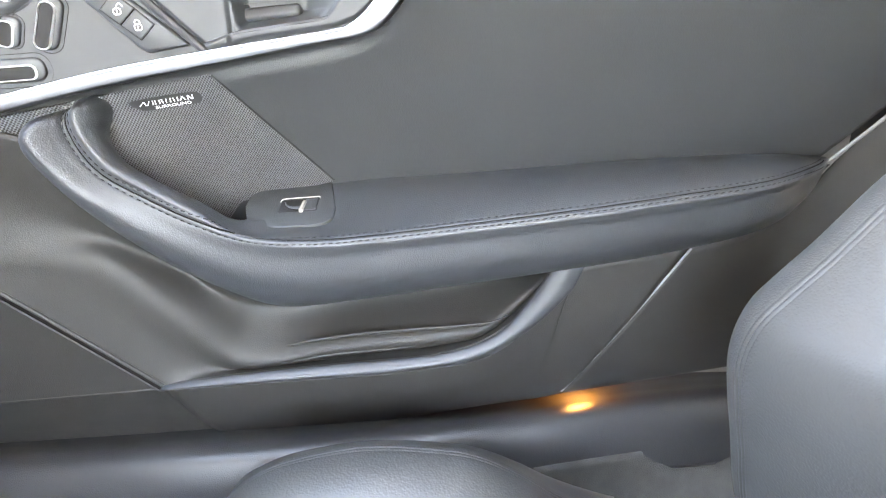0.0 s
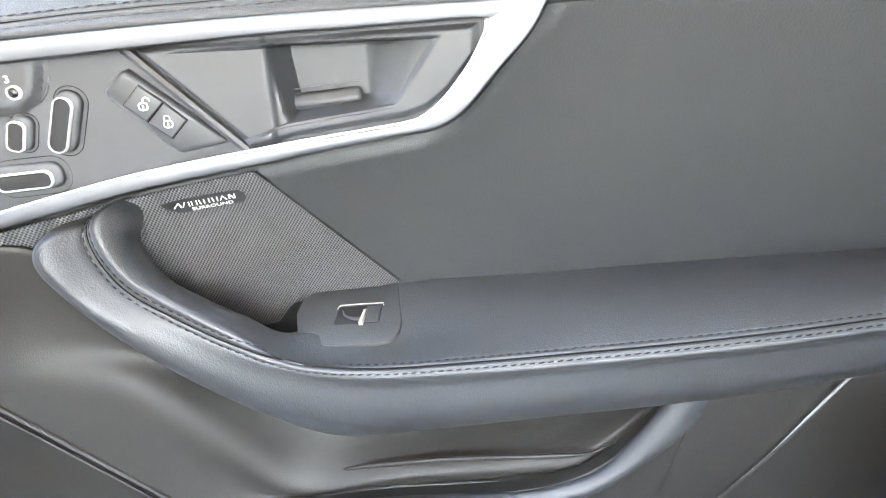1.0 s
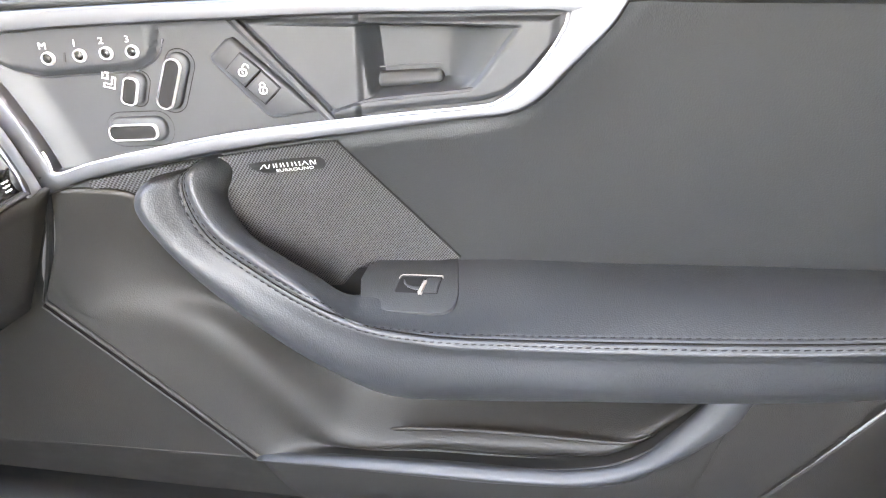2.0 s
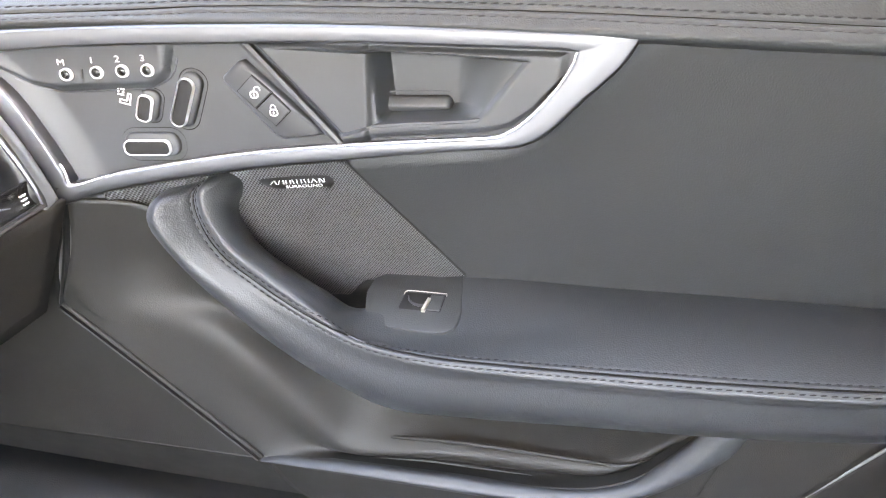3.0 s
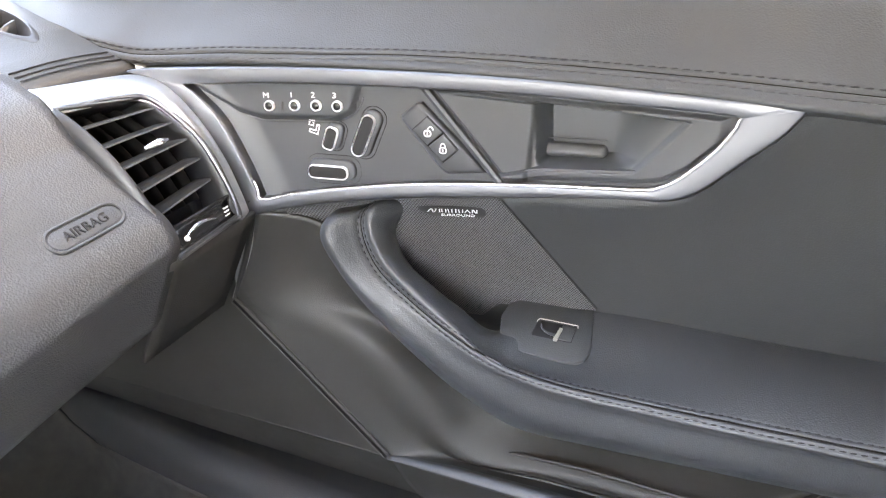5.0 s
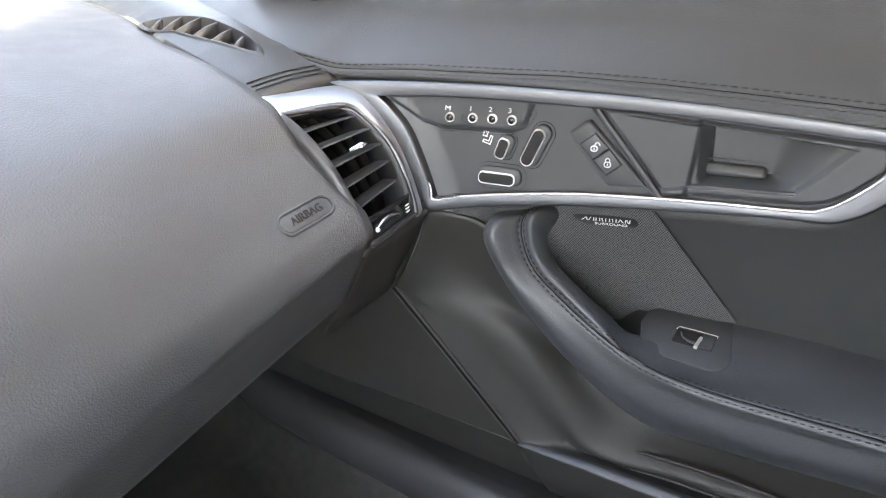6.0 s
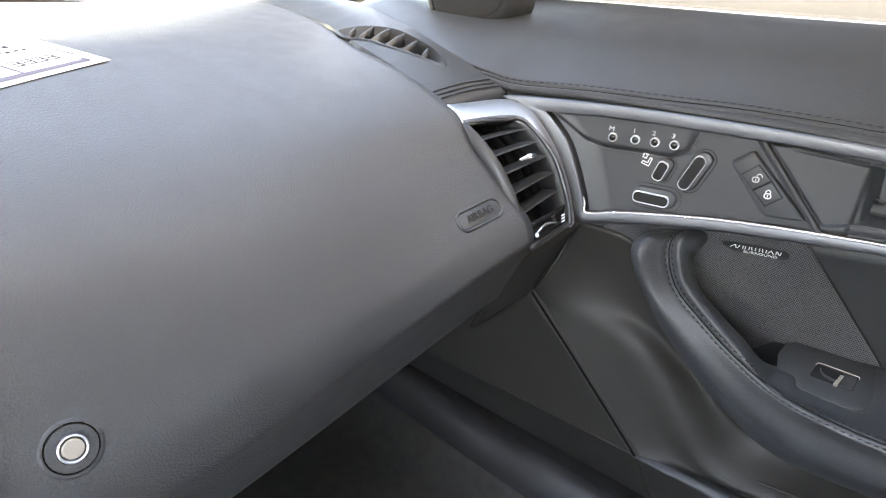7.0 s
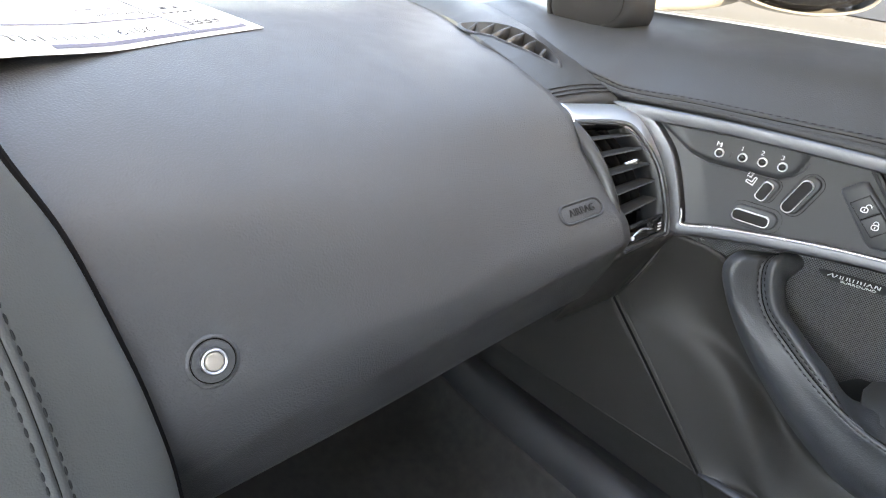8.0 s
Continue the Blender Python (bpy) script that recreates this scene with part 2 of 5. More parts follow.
def stitches(path, pitch, length, r, offset=(0, 0, 0), skew=0.0):
    """A row of short sewn stitches along a path, as one bmesh."""
    p = np.array(path, float)
    seg = np.linalg.norm(np.diff(p, axis=0), axis=1)
    s = np.concatenate([[0], np.cumsum(seg)])
    verts, faces = [], []
    for a in np.arange(0, s[-1] - length, pitch):
        e0, e1 = [np.array([np.interp(v, s, p[:, k]) for k in range(3)]) + offset for v in (a, a + length)]
        e1 = e1 + np.array((0, 0, skew))
        e0 = e0 - np.array((0, 0, skew))
        t = Vector(e1 - e0).normalized()
        u = t.cross(Vector((0.3, 0.2, 1))).normalized()
        w = u.cross(t)
        base = len(verts)
        for f, rad in ((0.0, 0.35), (0.25, 1.0), (0.75, 1.0), (1.0, 0.35)):
            c = Vector(e0 + (e1 - e0) * f)
            verts += [c + (u * math.cos(k) + w * math.sin(k)) * r * rad for k in np.linspace(0, 2 * math.pi, 5, endpoint=False)]
        for q in range(3):
            for k in range(5):
                faces.append((base + q * 5 + k, base + q * 5 + (k + 1) % 5, base + q * 5 + 5 + (k + 1) % 5, base + q * 5 + 5 + k))
    bm = bmesh.new()
    vs = [bm.verts.new(v) for v in verts]
    for f in faces:
        bm.faces.new([vs[k] for k in f])
    return bm


def seam_on(grid, at, dist, out, toward=(-0.1, -0.3, 1.0)):
    """Points that follow column `at` (0 to 1) of a grid, moved dist metres across it and lifted by out along its normal."""
    pts = []
    g = np.array([[tuple(p) for p in r] for r in grid])
    n, k = g.shape[:2]
    dist = np.broadcast_to(dist, (n,))
    for i in range(n):
        row = g[i]
        s = np.concatenate([[0], np.cumsum(np.linalg.norm(np.diff(row, axis=0), axis=1))])
        here = np.interp(at * (k - 1), np.arange(k), s) + dist[i]
        p = np.array([np.interp(here, s, row[:, c]) for c in range(3)])
        j = int(np.clip(np.searchsorted(s, here), 1, k - 2))
        du, dv = row[j + 1] - row[j - 1], g[min(n - 1, i + 1)][j] - g[max(0, i - 1)][j]
        nn = np.cross(du, dv)
        nn /= max(1e-9, np.linalg.norm(nn))
        if np.dot(nn, np.array(toward) - p) < 0:
            nn = -nn
        pts.append(p + nn * out)
    return np.array(pts)


def sew(grid, at, dist, depth, toward=(-0.1, -0.3, 1.0)):
    """Presses a sewn seam into a grid: a groove between two soft welts, and a shallow pull along either row of stitches."""
    g = np.array([[tuple(p) for p in r] for r in grid])
    n, k = g.shape[:2]
    dist = np.broadcast_to(dist, (n,))
    fine = np.linspace(-0.0085, 0.0085, 45)
    rows, across = [], []
    for i in range(n):
        s = np.concatenate([[0], np.cumsum(np.linalg.norm(np.diff(g[i], axis=0), axis=1))])
        here = np.interp(at * (k - 1), np.arange(k), s) + dist[i]
        pos = np.clip(np.sort(np.concatenate([s, here + fine * min(1.0, s[-1] / 0.05)])), 0, s[-1])
        rows.append(np.stack([np.interp(pos, s, g[i][:, c]) for c in range(3)], axis=1))
        across.append(pos - here)
    moved = [r.copy() for r in rows]
    for i in range(n):
        row, d = rows[i], across[i]
        for j in np.where(np.abs(d) < 0.010)[0]:
            du, dv = row[min(len(row) - 1, j + 2)] - row[max(0, j - 2)], rows[min(n - 1, i + 1)][j] - rows[max(0, i - 1)][j]
            nn = np.cross(du, dv)
            if np.linalg.norm(nn) < 1e-12:
                continue
            nn /= np.linalg.norm(nn)
            if np.dot(nn, np.array(toward) - row[j]) < 0:
                nn = -nn
            lift = -1.6 * math.exp(-(d[j] / 0.0010) ** 2) + 0.6 * math.exp(-((abs(d[j]) - 0.0026) / 0.0013) ** 2) - 0.4 * math.exp(-((abs(d[j]) - 0.0052) / 0.0011) ** 2)
            moved[i][j] = row[j] + nn * depth * lift
    return moved


def step(a, b, x):
    t = min(1.0, max(0.0, (x - a) / (b - a)))
    return t * t * (3 - 2 * t)


# ---- the passenger door: x runs to the rear of the car, y to the passenger's side ----
def bezel_y(x, z):
    return 0.505 - 0.054 * x - 0.425 * x * x


def panel_y(x, z):
    return 0.505 + 0.104 * (x - 0.013) - 0.447 * (z - 0.84) - 1.84 * max(0, -0.2175 - x) ** 2


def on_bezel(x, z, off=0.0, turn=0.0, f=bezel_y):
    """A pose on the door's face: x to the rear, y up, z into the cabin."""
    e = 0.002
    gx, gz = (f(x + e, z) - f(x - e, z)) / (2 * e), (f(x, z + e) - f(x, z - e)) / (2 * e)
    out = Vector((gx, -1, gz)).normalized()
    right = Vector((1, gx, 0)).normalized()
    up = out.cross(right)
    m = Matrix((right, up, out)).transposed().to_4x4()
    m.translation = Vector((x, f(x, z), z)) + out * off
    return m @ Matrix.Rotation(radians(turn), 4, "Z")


door = thing("door_1", "closed black leather car door with silver trim and armrest", "car door", kind="structure")

# upper panel
def trim_edge(x):
    return float(np.interp(x, (-0.445, -0.40, -0.274, -0.105, -0.072, -0.053, -0.029, 0.012, 0.03), (0.698, 0.707, 0.731, 0.757, 0.763, 0.774, 0.801, 0.847, 0.87)))
rows = []
for z in np.linspace(0.50, 0.852, 130):
    x1 = 0.415 + 0.8 * (z - 0.617)
    row = []
    for x in np.linspace(-0.46, x1, 150):
        dip = step(trim_edge(x) - 0.016, trim_edge(x) - 0.002, z) * step(0.024, 0.008, x)
        row.append((x, panel_y(x, z) + 0.006 * dip, z))
    rows.append(row)
panel = sheet(rows)
bmesh.ops.delete(panel, geom=[f for f in panel.faces if f.calc_center_median().z > trim_edge(f.calc_center_median().x) + 0.009 and f.calc_center_median().x < 0.0], context="FACES")
def panel_foot(x):
    return float(np.interp(x, (-0.46, -0.418, -0.362, -0.325, -0.29, -0.252, -0.21, -0.16, 0.1), (0.700, 0.698, 0.686, 0.628, 0.586, 0.552, 0.525, 0.508, 0.49)))
bmesh.ops.delete(panel, geom=[f for f in panel.faces if f.calc_center_median().z < panel_foot(f.calc_center_median().x)], context="FACES")
part("upper_panel", panel, SOFT, door, "plain black vinyl upper panel", solid=0.004)

# padded top roll, from the trim's upper edge to the window
ROLL_X = (-0.80, -0.66, -0.60, -0.55, -0.512, -0.43, -0.34, -0.25, -0.15, -0.05, 0.03, 0.15, 0.30, 0.50, 0.70)
def roll_edge(x):
    a, b = bezel_y(x, 0.84), 0.4985 + 0.104 * (x - 0.013)
    return a + (b - a) * step(-0.06, 0.03, x)
def roll_base_z(x):
    return float(np.interp(x, (-0.8, -0.512, -0.43, -0.25, 0.0, 0.7), (0.86, 0.829, 0.8355, 0.842, 0.846, 0.842)))
def window_z(x):
    return float(np.interp(x, (-0.8, -0.62, -0.51, -0.34, -0.14, 0.2, 0.7), (0.913, 0.918, 0.924, 0.931, 0.941, 0.950, 0.955)))
def front_in(x):
    """How far the roll's edge stands in at the front, beside the dashboard."""
    return float(np.interp(x, (-0.8, -0.66, -0.60, -0.55, -0.512, -0.43), (0.395, 0.416, 0.413, 0.419, 0.430, 0.447)))
keys = [[], [], [], [], [], [], []]
for x in ROLL_X:
    e = front_in(x) if x < -0.43 else roll_edge(x)
    zb, zw = roll_base_z(x), window_z(x)
    yw = 0.605
    for k, p in enumerate(((x, e + 0.035, zb - 0.012), (x, e - 0.002, zb - 0.0015), (x, e + 0.001, zb + 0.0065), (x, e + 0.0095, zb + 0.0158),
                           (x, e + (yw - e) * 0.42, zb + (zw - zb) * 0.62), (x, yw - 0.022, zw - 0.009), (x, yw, zw))):
        keys[k].append(p)
roll_grid = loft(keys, 160, 60)
shift = np.array([float(np.interp(r[20][0], (-0.52, -0.40, -0.30, -0.15, 0.15, 0.30), (-0.004, -0.002, 0.002, 0.004, 0.004, 0.002))) for r in roll_grid])
sewn = sew(roll_grid, 2.2 / 6, shift, 0.0007)
roll = part("top_roll", sheet(sewn), ROLL, door, "padded black leather top roll with stitched seam", solid=0.003)
cut = slice(25, 159)
# near-black filling puts the groove's shade into the colour
part("seam", tube(seam_on(roll_grid, 2.2 / 6, shift, 0.0007)[cut], 0.0008, 5), GROOVE, roll)
for d, thread in ((0.0052, ROLL_THREAD), (-0.0052, PALE_THREAD)):
    part("stitching", stitches(seam_on(roll_grid, 2.2 / 6, shift + d, 0.0012)[cut], 0.0080, 0.0056, 0.0007, skew=0.0003), thread, roll)

# silver trim frame
PAIRS = [((-0.5160, 0.8224), (-0.4673, 0.8136)), ((-0.4556, 0.8296), (-0.4479, 0.8149)), ((-0.3840, 0.8352), (-0.3871, 0.8207)), ((-0.2619, 0.8410), (-0.2661, 0.8269)),
         ((-0.1793, 0.8436), (-0.1796, 0.8308)), ((-0.1015, 0.8447), (-0.1001, 0.8324)), ((-0.0453, 0.8451), (-0.0452, 0.8339)), ((0.0040, 0.8458), (-0.0300, 0.8337)), ((0.0124, 0.8461), (-0.0286, 0.8331)), ((0.0098, 0.8425), (-0.0290, 0.8315)),
         ((-0.0005, 0.8245), (-0.0311, 0.8238)), ((-0.0214, 0.8014), (-0.0409, 0.8064)), ((-0.0448, 0.7759), (-0.0574, 0.7864)), ((-0.0667, 0.7648), (-0.0719, 0.7752)),
         ((-0.1027, 0.7603), (-0.0884, 0.7701)), ((-0.1778, 0.7477), (-0.1665, 0.7600)), ((-0.2665, 0.7332), (-0.2666, 0.7459)), ((-0.3355, 0.7197), (-0.3346, 0.7327)),
         ((-0.3899, 0.7071), (-0.3790, 0.7227)), ((-0.4269, 0.6961), (-0.4087, 0.7140)), ((-0.4360, 0.7154), (-0.4134, 0.7259)), ((-0.4490, 0.7473), (-0.4239, 0.7518)),
         ((-0.4740, 0.7855), (-0.4412, 0.7860)), ((-0.4949, 0.8158), (-0.4604, 0.8067))]
outer, inner = spline([p[0] for p in PAIRS], 288, True), spline([p[1] for p in PAIRS], 288, True)
rows = []
for o, i in zip(outer, inner):
    row = []
    w = float(np.linalg.norm(i - o))
    for d, off in ((0.0, -0.03), (0.0, 0.0042), (0.0003, 0.0051), (0.0010, 0.0062), (0.0020, 0.0070), (0.0032, 0.0073), (0.62 * w, 0.0071), (w - 0.0021, 0.0068), (w - 0.0015, 0.0067), (w - 0.0006, 0.0060), (w, 0.0035), (w, -0.012)):
        x, z = o + (i - o) * (d / w)
        row.append((x, bezel_y(x, z) - off, z))
    rows.append(row)
bezel = part("trim_frame", sheet(rows, wrap_rows=True), SILVER, door, "satin silver metal trim frame")
lip = [(*i[:1], bezel_y(*i) - 0.0045, i[1]) for i in inner[84:244]]
part("bright_lip", tube(lip, 0.0013, 6), CHROME, bezel, "thin bright chrome edge")

# switch panel, sunk into the front half of the frame
PX = np.linspace(-0.4721, -0.1921, 140)
def switch_low(x):
    return float(np.interp(x, (-0.4723, -0.4600, -0.4411, -0.4237, -0.4085, -0.3786, -0.3343, -0.2663, -0.1921), (0.8145, 0.8026, 0.7850, 0.7498, 0.7116, 0.7194, 0.7293, 0.7426, 0.7540)))
def switch_high(x):
    return float(np.interp(x, (-0.4726, -0.4481, -0.3873, -0.2684, -0.1920), (0.8166, 0.8169, 0.8228, 0.8289, 0.7512)))
def memory_edge(x):
    """Lower edge of the raised field that holds the memory buttons."""
    return float(np.interp(x, (-0.4662, -0.4304, -0.4108, -0.3434, -0.3318, -0.3250), (0.8147, 0.7927, 0.7886, 0.7930, 0.8008, 0.8220)))
def switch_depth(x, z):
    d = 0.0045 + 0.0055 * step(-0.002, 0.026, x - float(np.interp(z, (0.7114, 0.7498, 0.7859, 0.8146), (-0.4107, -0.4247, -0.4424, -0.4699))))
    return d - 0.0055 * step(-0.0032, 0.0032, z - memory_edge(x)) * step(-0.3215, -0.3335, x)
rows = []
for v in np.linspace(0, 1, 70):
    row = []
    for x in PX:
        z = switch_low(x) * (1 - v) + switch_high(x) * v
        row.append((x, bezel_y(x, z) + switch_depth(x, z), z))
    rows.append(row)
switches = part("switch_panel", sheet(rows), SATIN, door, "satin dark grey switch panel", solid=0.002)
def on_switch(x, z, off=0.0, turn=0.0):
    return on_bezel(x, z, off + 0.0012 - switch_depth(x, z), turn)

# silver bead added to draw the highlight along the memory field's bevel
field = [on_switch(x, memory_edge(x) - 0.0034).translation for x in np.linspace(-0.440, -0.340, 30)] + [on_switch(-0.3300, 0.7965).translation, on_switch(-0.3235, 0.8040).translation, on_switch(-0.3205, 0.8130).translation]
part("edge_highlight", tube(field, 0.0008, 6, 90), SILVER, switches, "fine silver bead in place of the edge's highlight")
for x, z, word in ((-0.4012, 0.7994, "M"), (-0.3789, 0.8015, "1"), (-0.3599, 0.8031, "2"), (-0.3412, 0.8043, "3")):
    button = part("memory_button", lathe([(0, 0.0026), (0.002, 0.0024), (0.0034, 0.0014), (0.0036, -0.002)]), GLOSS, switches, "round black memory button", m=on_switch(x, z, 0.001))
    part("button_ring", lathe([(0.0035, -0.002), (0.0036, 0.0018), (0.0040, 0.0024), (0.0045, 0.0018), (0.0050, -0.002)]), BRIGHT, button, "chrome ring", m=on_switch(x, z, 0.001))
    letters("marking", word, 0.0066, WHITE, switches, on_switch(x - 0.0026, z + 0.0086, 0.0008) @ Matrix.Diagonal((1.2, 1, 1, 1)))
part("divider_mark", slab(rrect(0.0012, 0.007, 0.0005, 3), 0, 0.0012), DARK, switches, m=on_switch(-0.3900, 0.8002, 0.0, -8))

def seat_switch(name, x, z, w, h, r, turn, skirt, label):
    base = part(name, slab(rrect(w + skirt * 0.55, h + skirt * 0.55, r + skirt * 0.27), -0.002, 0.0042, 0.0024, 3), SATIN, switches, label, m=on_switch(x + 0.0028, z + 0.0018, 0, turn))
    part("switch_gap", ring(rrect(w + skirt * 1.15, h + skirt * 1.15, r + skirt * 0.55), 0.0007, -0.001, 0.0004), GROOVE, base, m=on_switch(x + 0.0034, z + 0.0016, 0, turn))
    part("switch_cap", slab(rrect(w - 0.0018, h - 0.0018, max(0.001, r - 0.0009)), 0, 0.0072, 0.0012, 3), CAP, base, "black switch cap", m=on_switch(x, z, 0, turn))
    part("switch_rim", ring(rrect(w, h, r), 0.0012, 0.0025, 0.0084), BRIGHT, base, "chrome rim", m=on_switch(x, z, 0, turn))
seat_switch("cushion_switch", -0.3509, 0.7444, 0.0375, 0.0125, 0.0050, 2, 0.013, "long seat cushion switch")
seat_switch("backrest_switch", -0.3188, 0.7808, 0.0128, 0.039, 0.006, -20, 0.009, "tall seat backrest switch")
seat_switch("headrest_switch", -0.3483, 0.7754, 0.0115, 0.021, 0.0042, -16, 0.006, "small seat switch")
# seat symbol beside the small switch
symbol = boxes([((x, y, 0.0003), (0.0013, 0.0013, 0.0006)) for x, y in ((-0.0052, 0.0062), (-0.0030, 0.0064), (-0.0012, 0.0066), (-0.0050, 0.0042), (-0.0014, 0.0044), (-0.0048, 0.0020), (-0.0028, 0.0021), (-0.0012, 0.0023))]
               + [((0.0005, -0.0042, 0.0003), (0.0082, 0.0009, 0.0006)), ((-0.0005, -0.0016, 0.0003), (0.0055, 0.0009, 0.0006)), ((-0.0034, -0.0029, 0.0003), (0.0009, 0.0026, 0.0006)),
                  ((0.0045, -0.0002, 0.0003), (0.0009, 0.0086, 0.0006)), ((0.0022, 0.0014, 0.0003), (0.0009, 0.0062, 0.0006)), ((0.0034, 0.0042, 0.0003), (0.0026, 0.0009, 0.0006))])
part("seat_symbol", symbol, WHITE, switches, "white seat symbol", smooth=False, m=on_switch(-0.3645, 0.7819, 0.0006, -14))

# central locking switches on a raised wedge
def wedge(points, off, depth, bevel, name, material, parent, label=""):
    c = np.mean(points, axis=0)
    m = on_bezel(c[0], c[1], off)
    inv = m.inverted()
    out = []
    for x, z in points:
        q = inv @ Vector((x, bezel_y(x, z), z))
        out.append((q.x, q.y))
    return part(name, slab(out, -depth, 0, bevel, 3), material, parent, label, m=m)
housing = wedge([(-0.2688, 0.8145), (-0.2736, 0.8134), (-0.286, 0.8018), (-0.2857, 0.7979), (-0.2499, 0.7597), (-0.2433, 0.7561), (-0.2088, 0.7616)], -0.0012, 0.014, 0.0042, "lock_switch_housing", SATIN, switches)
for pts, kind in (([(-0.2625, 0.8038), (-0.2743, 0.7918), (-0.2613, 0.78), (-0.2485, 0.7921)], "unlock"), ([(-0.2477, 0.7912), (-0.2605, 0.7792), (-0.2471, 0.7674), (-0.2353, 0.7791)], "lock")):
    wedge([tuple(np.mean(pts, axis=0) + (np.array(p) - np.mean(pts, axis=0)) * 1.07) for p in pts], -0.0009, 0.004, 0.0002, "switch_gap", GROOVE, housing)
    button = wedge(pts, 0.0003, 0.003, 0.0008, kind + "_button", SATIN, housing, "grey locking button with padlock symbol")
    c = np.mean(pts, axis=0)
    m = on_bezel(c[0], c[1], 0.0005, 4)
    part("padlock_symbol", ring(rrect(0.0066, 0.0056, 0.0022, 4), 0.0009, 0, 0.0006), WHITE, button, "white padlock symbol", smooth=False, m=m @ Matrix.Translation((0, -0.0018, 0)))
    a = np.linspace(0, math.pi, 14)
    dx = 0.0 if kind == "lock" else 0.0028
    part("shackle_symbol", tube([(dx + 0.0021 * math.cos(t) * (1 if kind == "lock" else 1.1), 0.0012 + 0.0028 * math.sin(t), 0.0002) for t in a], 0.00042, 5), WHITE, button, m=m)
    part("keyhole_symbol", slab(rrect(0.0008, 0.0022, 0.0003, 3), 0, 0.0005), WHITE, button, smooth=False, m=m @ Matrix.Translation((0, -0.0018, 0)))

# release handle panel with its cup
def cup_rim(z):
    return float(np.interp(z, (0.760, 0.772, 0.780, 0.787, 0.823), (-0.112, -0.100, -0.093, -0.0865, -0.0600)))
def cup_ledge(x):
    return float(np.interp(x, (-0.27, -0.195, -0.171, -0.095, -0.05), (0.742, 0.7625, 0.7705, 0.7800, 0.790)))
def cup_depth(x, z):
    """A shallow dish that deepens towards the pull, and the finger recess behind the pull."""
    rim, low = cup_rim(z), cup_ledge(x)
    inside = step(0.8255, 0.8225, z) * step(low - 0.0012, low + 0.0012, z)
    dish = 0.0065 * step(-0.262, -0.185, x) * step(rim + 0.001, rim - 0.006, x)
    left = -0.1755 + (0.822 - z) * 0.12
    recess = 0.026 * step(left - 0.0035, left + 0.0045, x) * step(rim - 0.002, -0.1185, x) * step(low, low + 0.009, z)
    return (dish + recess) * inside
HX = np.linspace(-0.2706, -0.0271, 230)
def handle_low(x):
    return float(np.interp(x, (-0.2708, -0.1950, -0.1664, -0.0883, -0.0718, -0.0574, -0.0409, -0.0311, -0.0271), (0.8309, 0.7520, 0.7581, 0.7682, 0.7733, 0.7845, 0.8044, 0.8218, 0.8336)))
def handle_high(x):
    return float(np.interp(x, (-0.2708, -0.1797, -0.1001, -0.0271), (0.8314, 0.8327, 0.8344, 0.8360)))
rows = []
for v in np.linspace(0, 1, 110):
    row = []
    for x in HX:
        z = handle_low(x) * (1 - v) + handle_high(x) * v
        bow = -0.004 * step(-0.25, -0.182, x) * step(-0.176, -0.18, x)
        edge = min(z - handle_low(x), handle_high(x) - z, (-0.027 - x) * 0.6)
        row.append((x, bezel_y(x, z) + 0.0075 + bow - 0.003 * step(0.004, 0.009, edge) + cup_depth(x, z), z))
    rows.append(row)
cup = part("handle_cup", sheet(rows), SATIN, door, "grey door release cup", solid=0.0015)
lever = part("release_lever", slab(rrect(0.054, 0.0120, 0.0045), -0.010, 0.0, 0.0042, 5), SATIN, cup, "grey pull lever inside the cup", m=on_bezel(-0.1455, 0.7865, -0.0265, 4) @ Matrix.Rotation(radians(-24), 4, "X"))
# raised dark strip stands in for the shade above the lever
part("lever_gap_shade", slab(rrect(0.052, 0.0009, 0.0004, 3), -0.001, 0.0006), DARK, lever, m=on_bezel(-0.1455, 0.7938, -0.0300, 4))
RIMLINE = [(-0.197, 0.7615), (-0.171, 0.7700), (-0.130, 0.7755), (-0.097, 0.7800), (-0.0885, 0.7850), (-0.0620, 0.8205)]
part("cup_ledge", tube([(x, bezel_y(x, z) + 0.0062, z) for x, z in RIMLINE], [0.0006, 0.0018, 0.0018, 0.0018, 0.0013, 0.0005], 8, 60), SATIN, cup, "rounded rim of the cup")
a, b = on_bezel(-0.2689, 0.8279, 0).translation, on_bezel(-0.1966, 0.7534, 0).translation
part("divider_strip", tube([a + Vector((0, 0.004, 0)), b + Vector((0, 0.004, 0))], 0.0036, 8), DARK, door, "black divider strip")
part("divider_clip", slab(rrect(0.006, 0.0028, 0.001, 3), -0.004, 0.0012, 0.0005), CHROME, door, m=on_bezel(-0.1985, 0.7515, 0.0, 50))

# speaker grille and badge
GX = np.linspace(-0.392, -0.1165, 100)
rows = []
for v in np.linspace(0, 1, 50):
    row = []
    for x in GX:
        lo = float(np.interp(x, (-0.392, -0.31, -0.272, -0.237, -0.216, -0.1165), (0.69, 0.6, 0.571, 0.573, 0.597, 0.6165)))
        hi = float(np.interp(x, (-0.392, -0.207, -0.1165), (0.706, 0.7345, 0.617)))
        z = lo * (1 - v) + hi * v
        row.append((x, panel_y(x, z) - 0.004, z))
    rows.append(row)
grille = part("speaker_grille", sheet(rows), GRILLE, door, "black perforated speaker grille", solid=0.002)
part("grille_edge", tube([(-0.2065, panel_y(-0.2065, 0.734) - 0.004, 0.734), (-0.1165, panel_y(-0.1165, 0.617) - 0.004, 0.6172)], 0.0012, 5), DARK, grille)
